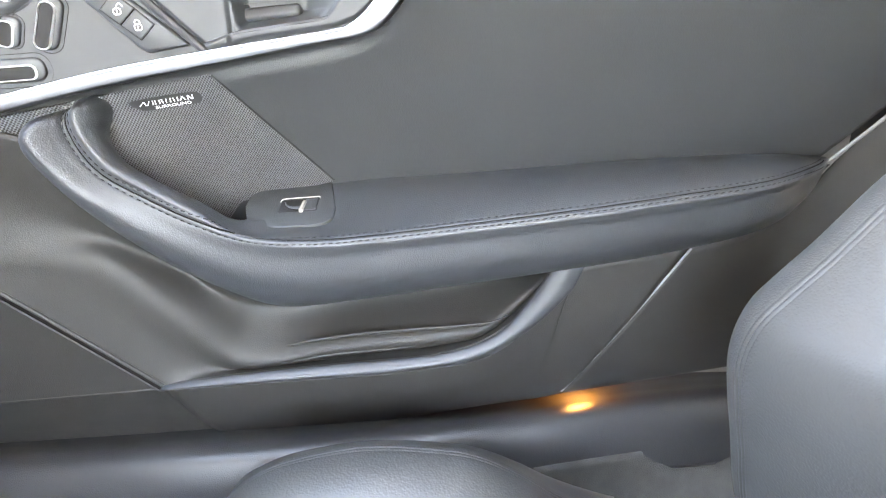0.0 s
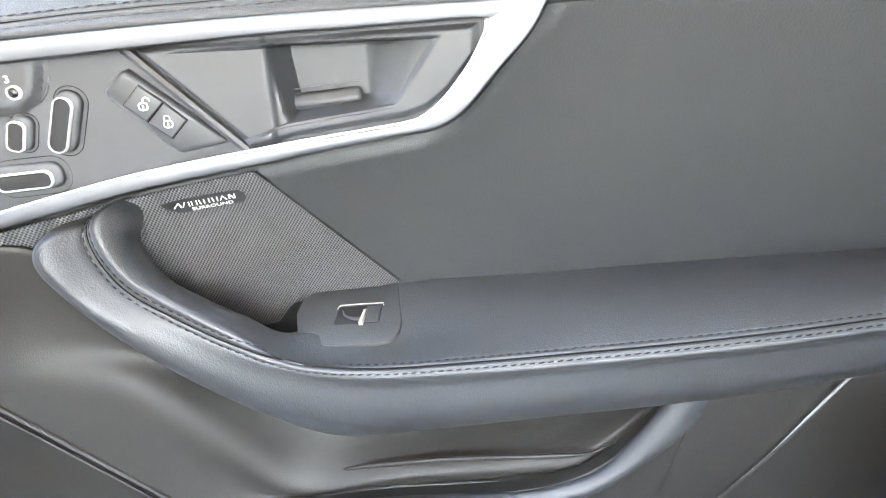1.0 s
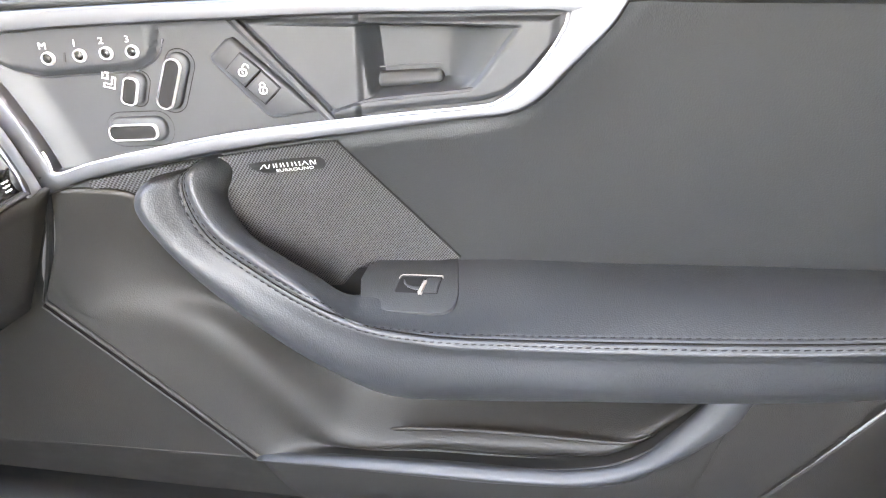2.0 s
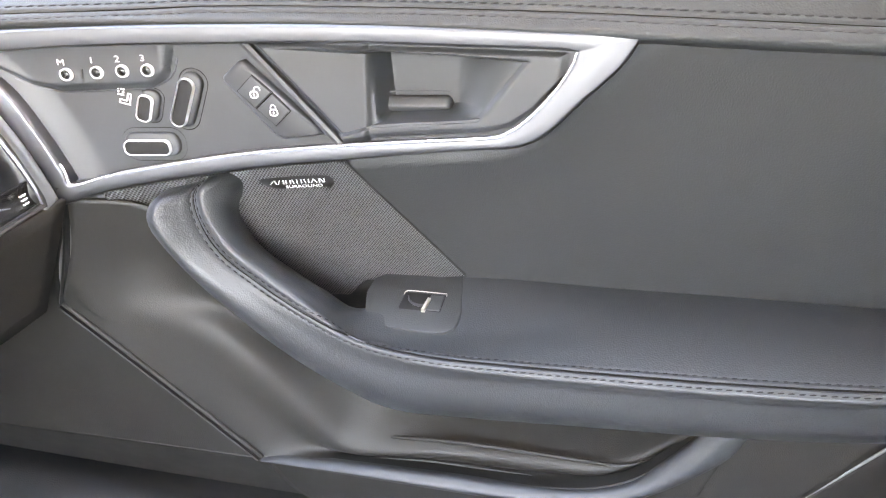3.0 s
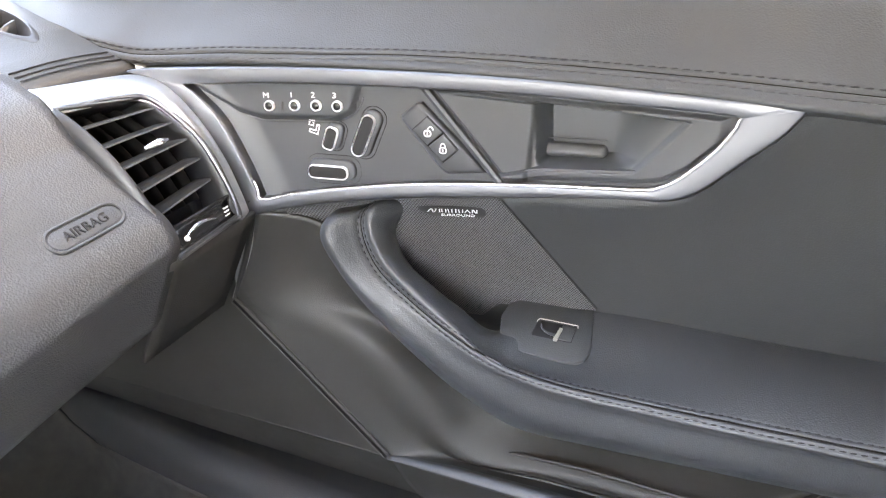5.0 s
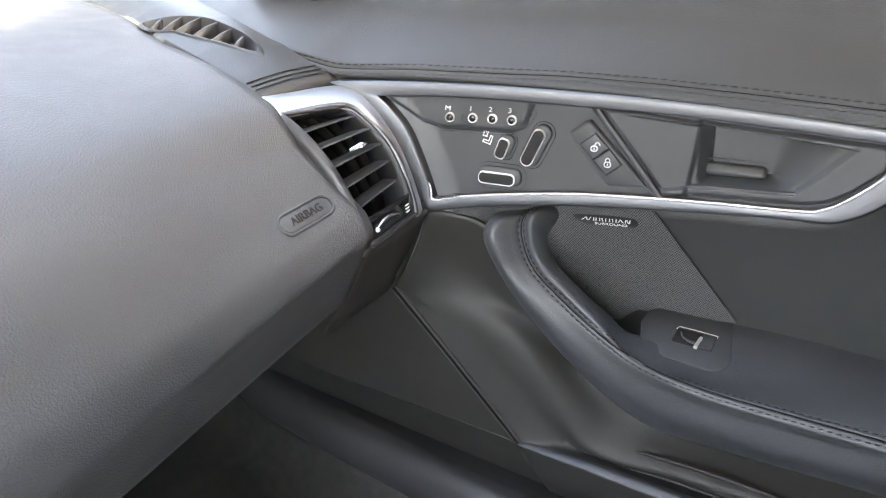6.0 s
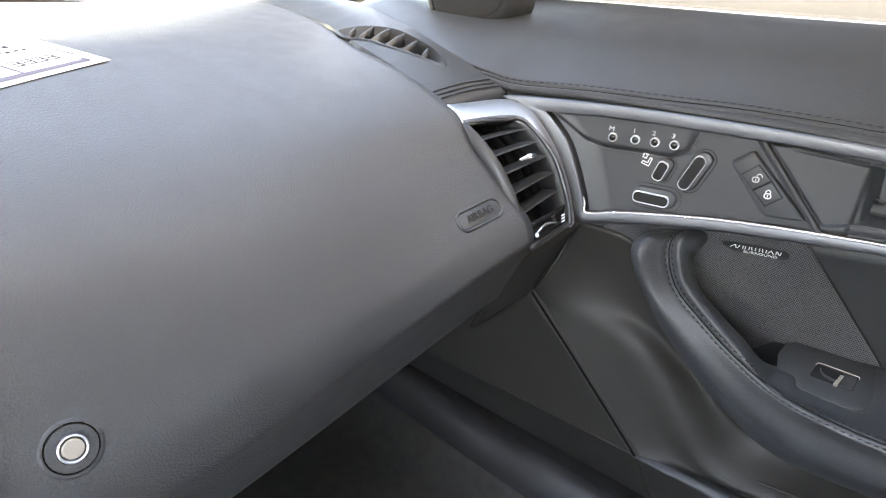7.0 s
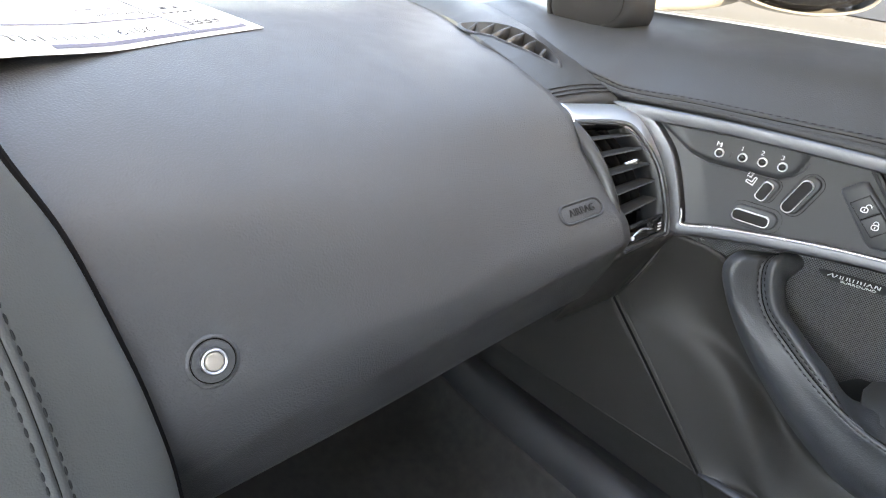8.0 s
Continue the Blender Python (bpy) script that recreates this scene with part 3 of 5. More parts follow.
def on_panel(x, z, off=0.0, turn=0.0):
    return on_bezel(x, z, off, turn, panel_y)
badge = part("badge", slab([(-0.036, 0.006), (0.027, 0.006), (0.0335, 0.0025), (0.034, -0.001), (0.028, -0.0065), (-0.021, -0.0065), (-0.031, -0.001)], 0.004, 0.0062, 0.0008), DARK, grille, "black maker's badge with silver bars", m=on_panel(-0.2515, 0.7135, 0, 7))
for x0, lean in ((-0.0225, 0.0022), (-0.0195, -0.0004), (-0.0165, 0.0012), (-0.0125, 0.0002), (-0.0102, 0.0002), (-0.0065, 0.0002), (-0.0040, -0.0003), (-0.0006, 0.0002), (0.0032, 0.0002), (0.0062, -0.0002), (0.0096, 0.0002), (0.0128, 0.0014), (0.0152, -0.0012), (0.0188, 0.0002), (0.0208, -0.0010), (0.0230, 0.0002)):
    part("badge_stroke", slab([(x0 - 0.0005 - lean, -0.0006), (x0 + 0.0005 - lean, -0.0006), (x0 + 0.0005 + lean, 0.0036), (x0 - 0.0005 + lean, 0.0036)], 0.006, 0.0066), BRIGHT, badge, smooth=False, m=on_panel(-0.2515, 0.7135, 0, 7))
letters("badge_word", "SURROUND", 0.0040, BRIGHT, badge, on_panel(-0.2515, 0.7135, 0.0068, 7) @ Matrix.Translation((0.0045, -0.0036, 0)) @ Matrix.Diagonal((1.5, 1, 1, 1)), 0.0002)

# armrest and pull handle in one sweep: lower edge, seam, inner edge
STATIONS = [((-0.345, 0.530, 0.705), (-0.318, 0.540, 0.712), (-0.295, 0.550, 0.710)), ((-0.352, 0.485, 0.703), (-0.322, 0.490, 0.710), (-0.298, 0.510, 0.706)), ((-0.355, 0.469, 0.687), (-0.320, 0.480, 0.690), (-0.302, 0.500, 0.690)),
            ((-0.343, 0.477, 0.655), (-0.303, 0.480, 0.658), (-0.290, 0.505, 0.660)), ((-0.318, 0.487, 0.617), (-0.267, 0.480, 0.633), (-0.263, 0.510, 0.638)),
            ((-0.275, 0.499, 0.572), (-0.225, 0.481, 0.610), (-0.234, 0.515, 0.619)), ((-0.225, 0.508, 0.535), (-0.178, 0.483, 0.592), (-0.198, 0.532, 0.593)),
            ((-0.165, 0.515, 0.508), (-0.120, 0.486, 0.587), (-0.150, 0.580, 0.606)), ((-0.090, 0.521, 0.511), (-0.050, 0.489, 0.591), (-0.075, 0.600, 0.616)),
            ((0.000, 0.525, 0.522), (0.040, 0.489, 0.601), (0.020, 0.612, 0.617)), ((0.110, 0.529, 0.536), (0.130, 0.491, 0.611), (0.120, 0.625, 0.620)),
            ((0.210, 0.541, 0.547), (0.217, 0.497, 0.621), (0.220, 0.636, 0.622)), ((0.314, 0.560, 0.563), (0.300, 0.515, 0.627), (0.300, 0.640, 0.623)),
            ((0.370, 0.585, 0.585), (0.365, 0.560, 0.628), (0.360, 0.637, 0.623)), ((0.412, 0.622, 0.615), (0.412, 0.622, 0.621), (0.412, 0.627, 0.621))]
keys = [[] for _ in range(8)]
for k, (lo, se, ins) in enumerate(STATIONS):
    L, S, I = (np.array(v) for v in (lo, se, ins))
    w = step(5, 9, k)
    fade = step(14, 12, k)
    for q, p in enumerate((L + (0.003, 0.045 * fade, 0.0), L, L * 0.62 + S * 0.38 + np.array((0, -0.016, 0.0)) * fade, L * 0.2 + S * 0.8 + np.array((0, -0.006, 0.0)) * fade, S,
                           S * 0.6 + I * 0.4 + np.array((0.004 * (1 - w), -0.010 * (1 - w), 0.009 - 0.014 * step(4.5, 6.5, k) * step(9.5, 7.5, k))) * fade, I,
                           I + np.array((-0.014 + 0.018 * w, 0.04 - 0.02 * w, -0.024 + 0.014 * w)) * fade)):
        keys[q].append(p)
rest_grid = loft(keys, 190, 64)
rest = part("armrest", sheet(sew(rest_grid, 4 / 7, 0.002, 0.0006)), LEATHER, door, "black leather armrest and pull handle with twin stitching", solid=0.002)
cut = slice(9, 185)
# seam half filled with near-black in place of its own shade
part("seam", tube(seam_on(rest_grid, 4 / 7, 0.002, 0.0006)[cut], 0.0009, 5), GROOVE, rest)
for d in (0.0067, -0.0027):
    part("stitching", stitches(seam_on(rest_grid, 4 / 7, d, 0.0008)[cut], 0.0068, 0.0046, 0.0006, skew=0.0003), THREAD, rest)
EDGE = [(-0.1165, 0.6165), (-0.075, 0.6165), (0.02, 0.6175), (0.12, 0.6195), (0.22, 0.6215), (0.30, 0.6225), (0.36, 0.623), (0.405, 0.622)]
part("edge_joint", tube([(x, panel_y(x, z) - 0.0008, z) for x, z in EDGE], 0.0011, 6, 60), GROOVE, rest, "dark joint against the door panel")
part("scuff", boxes([((0.133, 0.4965, 0.6115), (0.011, 0.002, 0.0012)), ((0.139, 0.4955, 0.6105), (0.006, 0.002, 0.001))]), DUST, rest, "pale scuff", m=None)

# window switch in its plate
plate = part("window_switch_plate", slab([(-0.046, 0.024), (-0.048, 0.005), (-0.042, -0.018), (-0.033, -0.031), (-0.018, -0.037), (0.028, -0.038), (0.037, -0.036), (0.043, -0.031), (0.0455, -0.024), (0.046, -0.012), (0.037, 0.044), (-0.03, 0.039)], -0.006, 0.0, 0.0012), SOFT, door, "dark plastic window switch plate",
             m=pose(-0.155, 0.553, 0.6020, 15.5, -3.2, 2))
PM = pose(-0.1470, 0.5505, 0.6012, 15.5, -3.2, 2)
well = part("window_switch", slab([(-0.0200, -0.0085), (-0.0185, -0.0105), (0.0015, -0.0105), (0.0195, -0.0105), (0.0200, 0.0115), (-0.0165, 0.0115), (-0.0185, 0.0095)], -0.002, 0.0006, 0.0003), CAP, plate, "black window switch with chrome blade, its gleam in the colour", m=PM)
part("switch_rocker", slab([(0.0035, -0.0095), (0.0185, -0.0095), (0.0192, 0.0100), (0.0065, 0.0100)], -0.001, 0.0016, 0.0006), SOFT, well, "dark grey rocker", m=PM)
# pale silver here puts the chrome's bright reflection into the colour
part("switch_blade", slab([(0.0024, -0.0125), (0.0057, -0.0125), (0.0078, 0.0035), (0.0048, 0.0035)], 0.0005, 0.0044, 0.0009), BUTTON, well, "chrome blade, its gleam in the colour", m=PM)
part("switch_hook", tube([(0.004, -0.006, 0.002), (-0.004, -0.005, 0.002), (-0.011, -0.001, 0.002), (-0.014, 0.006, 0.0015)], [0.0018, 0.0014, 0.001, 0.0005], 6, 12), SATIN, well, m=PM)
# line gets the same pale silver in place of reflected sky
part("switch_line", tube([(-0.0192, 0.0085, 0.0010), (-0.0186, 0.0112, 0.0014), (-0.0168, 0.0128, 0.0016), (-0.010, 0.0131, 0.0016), (0.0, 0.0131, 0.0016), (0.0205, 0.0130, 0.0014), (0.0209, 0.0105, 0.0008)], 0.0005, 6), BUTTON, well, "chrome line, its brightness in the colour", m=PM)

# lower front panel and storage pocket in one moulding
LOW = [((-0.418, 0.452, 0.702), (-0.43, 0.457, 0.66), (-0.445, 0.459, 0.625), (-0.466, 0.465, 0.589)), ((-0.362, 0.48, 0.69), (-0.398, 0.487, 0.635), (-0.430, 0.474, 0.585), (-0.449, 0.470, 0.571)),
       ((-0.325, 0.498, 0.632), (-0.36, 0.504, 0.604), (-0.390, 0.487, 0.578), (-0.405, 0.479, 0.527)), ((-0.290, 0.508, 0.59), (-0.315, 0.521, 0.575), (-0.337, 0.496, 0.567), (-0.365, 0.489, 0.485)),
       ((-0.252, 0.516, 0.556), (-0.275, 0.545, 0.535), (-0.303, 0.506, 0.540), (-0.335, 0.496, 0.454)), ((-0.210, 0.522, 0.529), (-0.235, 0.555, 0.5), (-0.268, 0.517, 0.493), (-0.301, 0.504, 0.419)),
       ((-0.160, 0.527, 0.512), (-0.19, 0.572, 0.48), (-0.217, 0.532, 0.436), (-0.250, 0.51, 0.424)), ((-0.080, 0.532, 0.515), (-0.1, 0.595, 0.48), (-0.120, 0.545, 0.442), (-0.130, 0.520, 0.430)),
       ((0.000, 0.537, 0.526), (-0.01, 0.60, 0.49), (-0.020, 0.55, 0.452), (-0.010, 0.526, 0.441)), ((0.060, 0.540, 0.534), (0.05, 0.60, 0.5), (0.040, 0.552, 0.462), (0.050, 0.53, 0.462)),
       ((0.100, 0.543, 0.54), (0.095, 0.58, 0.52), (0.092, 0.560, 0.505), (0.100, 0.535, 0.508)), ((0.118, 0.544, 0.543), (0.116, 0.56, 0.54), (0.115, 0.552, 0.535), (0.115, 0.535, 0.538))]
keys = [[] for _ in range(5)]
for k, (p0, p1, p2, p4) in enumerate(LOW):
    pocket = step(4, 7, k) * step(11, 9, k)
    p3 = (np.array(p2) + np.array(p4)) / 2 + np.array((0, 0.016, -0.012)) * pocket
    for q, p in enumerate((p0, p1, p2, p3, p4)):
        keys[q].append(p)
low = part("lower_front_panel", sheet(loft(keys, 120, 44)), PLASTIC, door, "moulded black lower panel with storage pocket", solid=0.003)
RIDGE = [(-0.258, 0.535, 0.437), (-0.208, 0.545, 0.435), (-0.159, 0.545, 0.446), (-0.101, 0.545, 0.455), (-0.046, 0.545, 0.460), (0.007, 0.545, 0.464), (0.047, 0.545, 0.468), (0.072, 0.552, 0.476)]
part("pocket_ridge", tube([(x, y + 0.0015, z) for x, y, z in RIDGE], [0.0004, 0.0018, 0.0022, 0.0022, 0.002, 0.0018, 0.0008], 10, 50), PLASTIC, low, "soft moulded ridge inside the pocket")
part("pocket_ridge", tube([(-0.192, 0.528, 0.428), (-0.130, 0.528, 0.440), (-0.074, 0.528, 0.446), (-0.031, 0.528, 0.451)], [0.0003, 0.0009, 0.0011, 0.0008, 0.0003], 6, 30), PLASTIC, low)
LIP = [(-0.301, 0.504, 0.419), (-0.203, 0.508, 0.428), (-0.114, 0.515, 0.433), (-0.05, 0.518, 0.437), (0.005, 0.520, 0.444), (0.053, 0.522, 0.463), (0.087, 0.526, 0.500), (0.114, 0.529, 0.541)]
RIM = [(-0.300, 0.503, 0.4155), (-0.205, 0.508, 0.4195), (-0.114, 0.513, 0.423), (-0.055, 0.516, 0.4265), (0.029, 0.521, 0.437), (0.077, 0.524, 0.465), (0.122, 0.527, 0.509), (0.139, 0.530, 0.540)]
back = [(x, y + 0.012, z - 0.002) for x, y, z in LIP]
top = [(x, y + 0.003, z + 0.0012) for x, y, z in LIP]
part("pocket_lip", sheet(loft([back, top, [((np.array(a) + np.array(b)) / 2 + (0, -0.003, 0.0005)) for a, b in zip(LIP, RIM)], RIM, [(x, y + 0.006, z - 0.003) for x, y, z in RIM]], 90, 20)), SATIN, door, "smooth grey pocket lip", solid=0.0015)
HEM = [(-0.262, 0.563, 0.310), (-0.175, 0.564, 0.320), (-0.10, 0.565, 0.328), (-0.055, 0.565, 0.333), (0.0, 0.566, 0.342), (0.04, 0.567, 0.349), (0.08, 0.567, 0.356), (0.105, 0.568, 0.360)]
top = [(x, y + 0.005, z - 0.0015) for x, y, z in RIM] + [(0.249, 0.549, 0.5515)]
HEM.append((0.1285, 0.568, 0.3655))
mid = [(np.array(a) * 0.5 + np.array(b) * 0.5 + np.array((0, -0.008, 0))) for a, b in zip(top, HEM)]
part("lower_panel", sheet(loft([top, mid, HEM, [(x, y + 0.03, z - 0.004) for x, y, z in HEM]], 90, 30)), PLASTIC, door, "plain dark lower panel", solid=0.003)
top = [(0.251, 0.549, 0.5515), (0.314, 0.561, 0.563), (0.37, 0.587, 0.585), (0.44, 0.632, 0.63), (0.56, 0.66, 0.72)]
hem = [(0.1305, 0.568, 0.366), (0.21, 0.574, 0.376), (0.30, 0.582, 0.388), (0.42, 0.60, 0.40), (0.56, 0.625, 0.42)]
mid = [(np.array(a) * 0.5 + np.array(b) * 0.5 + np.array((0, -0.006, 0))) for a, b in zip(top, hem)]
part("lower_rear_panel", sheet(loft([top, mid, hem, [(x, y + 0.03, z - 0.004) for x, y, z in hem]], 40, 24)), PLASTIC, door, "dark lower rear panel", solid=0.003)
part("panel_joint", tube([(0.25, 0.546, 0.551), (0.19, 0.551, 0.459), (0.1295, 0.566, 0.366)], 0.0013, 6, 20), PALE, door, "narrow pale grey joint strip")

# panel ahead of the joint, towards the footwell
keys = []
for (sx, sy, sz), (fx, fy, fz) in zip([(-0.428, 0.462, 0.70), (-0.468, 0.470, 0.589), (-0.385, 0.489, 0.505), (-0.303, 0.508, 0.418), (-0.300, 0.512, 0.408), (-0.265, 0.565, 0.31)],
                                      [(-0.85, 0.42, 0.72), (-0.85, 0.44, 0.61), (-0.85, 0.45, 0.50), (-0.85, 0.46, 0.40), (-0.85, 0.468, 0.388), (-0.85, 0.52, 0.27)]):
    keys.append([(sx + (fx - sx) * f, sy + (fy - sy) * f, sz + (fz - sz) * f) for f in (0, 0.25, 0.5, 0.75, 1)])
part("footwell_panel", sheet(loft(keys, 40, 40)), PLASTIC, door, "dark plastic door panel beside the footwell", solid=0.003)
JOINT = [(-0.466, 0.463, 0.588), (-0.405, 0.477, 0.527), (-0.335, 0.494, 0.454), (-0.302, 0.502, 0.419)]
part("panel_joint", tube(JOINT, 0.0024, 8, 40), GROOVE, door)
part("joint_edge", tube([(x + 0.003, y, z + 0.0025) for x, y, z in JOINT], 0.0022, 8, 40), PLASTIC, door)
part("joint_edge", tube([(x - 0.003, y - 0.0005, z - 0.0025) for x, y, z in JOINT], 0.0016, 8, 40), PLASTIC, door)
part("door_end", tube([(-0.421, 0.452, 0.70), (-0.44, 0.459, 0.65), (-0.466, 0.465, 0.589)], 0.003, 8, 20), DARK, door)
part("rear_joint", tube([(0.414, 0.624, 0.617), (0.47, 0.61, 0.682), (0.56, 0.585, 0.80)], 0.002, 6, 20), PALE, door, "thin pale rear edge")
lens = part("door_lamp", slab(rrect(0.05, 0.018, 0.006), -0.004, 0.001, 0.001), LAMP, door, "warm glowing door lamp lens", m=pose(0.168, 0.592, 0.3665, 180, -8, 0))
glow = new("door_lamp_light", bpy.data.lights.new("door_lamp_light", "AREA"))
glow.data.shape, glow.data.size, glow.data.size_y, glow.data.energy, glow.data.color = "RECTANGLE", 0.026, 0.010, 0.0013, (1.0, 0.5, 0.17)
glow.matrix_world = look((0.158, 0.604, 0.3540), (0.160, 0.600, 0.30))

part("outer_skin", sheet([[(x, 0.672 - 0.02 * (v - 0.4) ** 2 - 0.03 * max(0, v - 0.7), 0.30 + 0.56 * v) for x in np.linspace(-0.86, 0.46, 12)] for v in np.linspace(0, 1, 10)]), PAINT, door, "grey painted outer door skin", solid=0.004)

# window glass
rows = [[(x, 0.613 - 0.10 * v, window_z(x) - 0.01 + 0.34 * v) for x in np.linspace(-0.66, 0.62, 20)] for v in np.linspace(0, 1, 8)]
pane = part("window_glass", sheet(rows), TINTED, door, "side window, strong tint added to dim the outside")
pane.visible_shadow = False
# seal's pale colour stands in for the sky it reflects
part("window_seal", tube([(x, 0.604, window_z(x) + 0.0005) for x in np.linspace(-0.63, 0.66, 40)], 0.0022, 6), BRIGHT, door, "thin window seal, pale in place of reflected sky")

# ---- dashboard ----
dash = thing("dashboard", "black leather passenger dashboard with silver-rimmed air vent", "dashboard")
PROFILE = [(-0.62, -0.14), (-0.50, -0.130), (-0.437, -0.122), (-0.424, -0.115), (-0.4145, -0.092), (-0.4035, -0.062), (-0.3970, -0.043), (-0.3962, -0.022), (-0.3995, 0.0), (-0.413, 0.028), (-0.430, 0.058), (-0.458, 0.093), (-0.50, 0.123), (-0.55, 0.144), (-0.61, 0.158), (-0.68, 0.166), (-0.78, 0.172), (-0.95, 0.172), (-1.15, 0.165)]
def dash_lift(y):
    return 0.68 + 0.04 * (y - 0.2)
def crease(y):
    """Height of the lower crease, which falls towards the middle of the car."""
    return -0.042 + 0.185 * y
def seam_y(x):
    return float(np.interp(x, (-1.15, -0.95, -0.75, -0.65, -0.60, -0.519, -0.47, -0.43, -0.40, -0.39), (0.46, 0.42, 0.355, 0.322, 0.320, 0.3245, 0.330, 0.338, 0.347, 0.352)))
def dash_point(x, dz, y):
    c = crease(y)
    if dz < -0.043:
        h = c + (dz + 0.043)
    elif dz < 0.093:
        h = c + (dz + 0.043) / 0.136 * (0.093 - c)
    else:
        h = dz
    s = min(1.0, max(0.0, (h - c) / (0.125 - c)))
    back = step(0.02, 0.32, y) * (0.008 * (1 - s) + 0.020 * math.sin(math.pi * s))
    return (x - back, y, dash_lift(y) + h)
prof = spline(PROFILE, 110)
rows = []
for x, dz in prof:
    y1 = seam_y(x)
    rows.append([dash_point(x, dz, y) for y in np.concatenate([np.linspace(-1.0, -0.2, 12, endpoint=False), np.linspace(-0.2, y1, 50)])])
pad = part("dash_pad", sheet(rows), DASH, dash, "large curved black leather dash pad", solid=0.003)

def on_dash(y, s, off=0.0, turn=0.0):
    """A pose on the pad at fraction s of its profile: x towards the door, y up the pad."""
    i = s * (len(prof) - 1)
    x = np.interp(i, np.arange(len(prof)), prof[:, 0])
    dz = np.interp(i, np.arange(len(prof)), prof[:, 1])
    a, b = prof[max(0, int(i) - 1)], prof[min(len(prof) - 1, int(i) + 2)]
    pa, pb = Vector(dash_point(a[0], a[1], y)), Vector(dash_point(b[0], b[1], y))
    p = Vector(dash_point(x, dz, y))
    up = (pb - pa).normalized()
    right = Vector(dash_point(x, dz, y + 0.01)) - p
    right.normalize()
    out = right.cross(up).normalized()
    up = out.cross(right)
    m = Matrix((right, up, out)).transposed().to_4x4()
    m.translation = p + out * off
    return m @ Matrix.Rotation(radians(turn), 4, "Z")
def dash_s_by_height(dz, y):
    dz = -0.043 + (dz - crease(y)) / (0.093 - crease(y)) * 0.136
    face = slice(12, 70)
    return float(np.interp(dz, prof[face, 1], np.arange(len(prof))[face])) / (len(prof) - 1)

# airbag marking
m = on_dash(0.2925, dash_s_by_height(0.0510, 0.2925), 0.0015)
mark = part("airbag_mark", ring(rrect(0.064, 0.022, 0.0108), 0.003, -0.001, 0.0022), DASH, pad, "embossed oval airbag mark", m=m)
part("mark_groove", slab(rrect(0.0595, 0.0175, 0.0085), -0.001, 0.0003), DARK, mark, m=m)
part("mark_field", slab(rrect(0.0565, 0.0145, 0.007), -0.001, 0.001, 0.0004), DASH, mark, m=m)
letters("marking", "AIRBAG", 0.0105, SLAT, mark, m @ Matrix.Translation((0, 0, 0.0012)), 0.0008)
# glove box button
m = on_dash(-0.0715, dash_s_by_height(0.0100, -0.0715), 0.0018)
knob = part("glovebox_button", lathe([(0, 0.0032), (0.0052, 0.0031), (0.0058, 0.0026), (0.0060, -0.001)]), BUTTON, pad, "round silver glovebox button", m=m)
part("button_ring", lathe([(0.0065, -0.001), (0.0066, 0.0032), (0.0073, 0.0038), (0.0080, 0.0034), (0.0084, -0.001)]), BAND, knob, "chrome ring", m=m)
part("button_surround", lathe([(0.0084, 0.0004), (0.0096, 0.0008), (0.0114, 0.0011), (0.0132, 0.0010), (0.0136, -0.0008), (0.0141, -0.0008), (0.0145, 0.0008), (0.0153, 0.0008), (0.0163, 0.0002), (0.0180, -0.0016)], 48), DASH, knob, "raised black surround", m=m)
# shade of the surround's groove, put in as a near-black ring
part("surround_groove", lathe([(0.0133, -0.0002), (0.0138, 0.0002), (0.0144, -0.0002)], 48), GROOVE, knob, m=m)

# end cap with the side defroster
def cap_gap(x):
    """The line along which the cap meets the door."""
    return float(np.interp(x, (-1.15, -0.80, -0.66, -0.60, -0.56, -0.533, -0.512, -0.49), (0.50, 0.45, 0.412, 0.409, 0.413, 0.4185, 0.426, 0.428)))
def cap_z(x, v):
    a = float(np.interp(x, (-1.15, -0.95, -0.75, -0.65, -0.60, -0.55, -0.519, -0.49), (0.855, 0.863, 0.862, 0.853, 0.843, 0.829, 0.8175, 0.808)))
    b = float(np.interp(x, (-1.15, -0.80, -0.66, -0.58, -0.545, -0.512, -0.49), (0.88, 0.885, 0.870, 0.8505, 0.8365, 0.8215, 0.8135)))
    return a + (b - a) * v + (0.002 + 0.004 * step(-0.55, -0.62, x)) * math.sin(math.pi * v)
rows = [[(x, seam_y(x) + 0.0015 + (cap_gap(x) - seam_y(x) - 0.0015) * v, cap_z(x, max(v, 0)) - 0.02 * max(0.0, -v) / 0.12) for v in np.concatenate([[-0.12], np.linspace(0, 1, 80)])] for x in np.linspace(-1.1, -0.528, 380)]
rows.append([(-0.523, seam_y(-0.52) + 0.0015 + (cap_gap(-0.512) - seam_y(-0.52)) * v, cap_z(-0.524, v) - 0.002) for v in np.concatenate([[-0.02], np.linspace(0, 1, 80)])])
rows.append([(-0.520, seam_y(-0.52) + 0.0015 + (cap_gap(-0.512) - seam_y(-0.52)) * v, 0.812 + 0.004 * v) for v in np.concatenate([[-0.02], np.linspace(0, 1, 80)])])
DEF = [(-0.572, 0.372), (-0.60, 0.386), (-0.645, 0.384), (-0.69, 0.368), (-0.715, 0.352), (-0.72, 0.344), (-0.69, 0.334), (-0.645, 0.338), (-0.60, 0.352)]
edge = spline(DEF, 60, True)
def inside(x, y, ring_points):
    """Whether a place lies within a closed outline."""
    a, b = ring_points, np.roll(ring_points, -1, axis=0)
    over = (a[:, 1] > y) != (b[:, 1] > y)
    return bool(np.sum(over & (x < (b[:, 0] - a[:, 0]) * (y - a[:, 1]) / (b[:, 1] - a[:, 1] + 1e-12) + a[:, 0])) % 2)
cap_mesh = sheet(rows)
gone = []
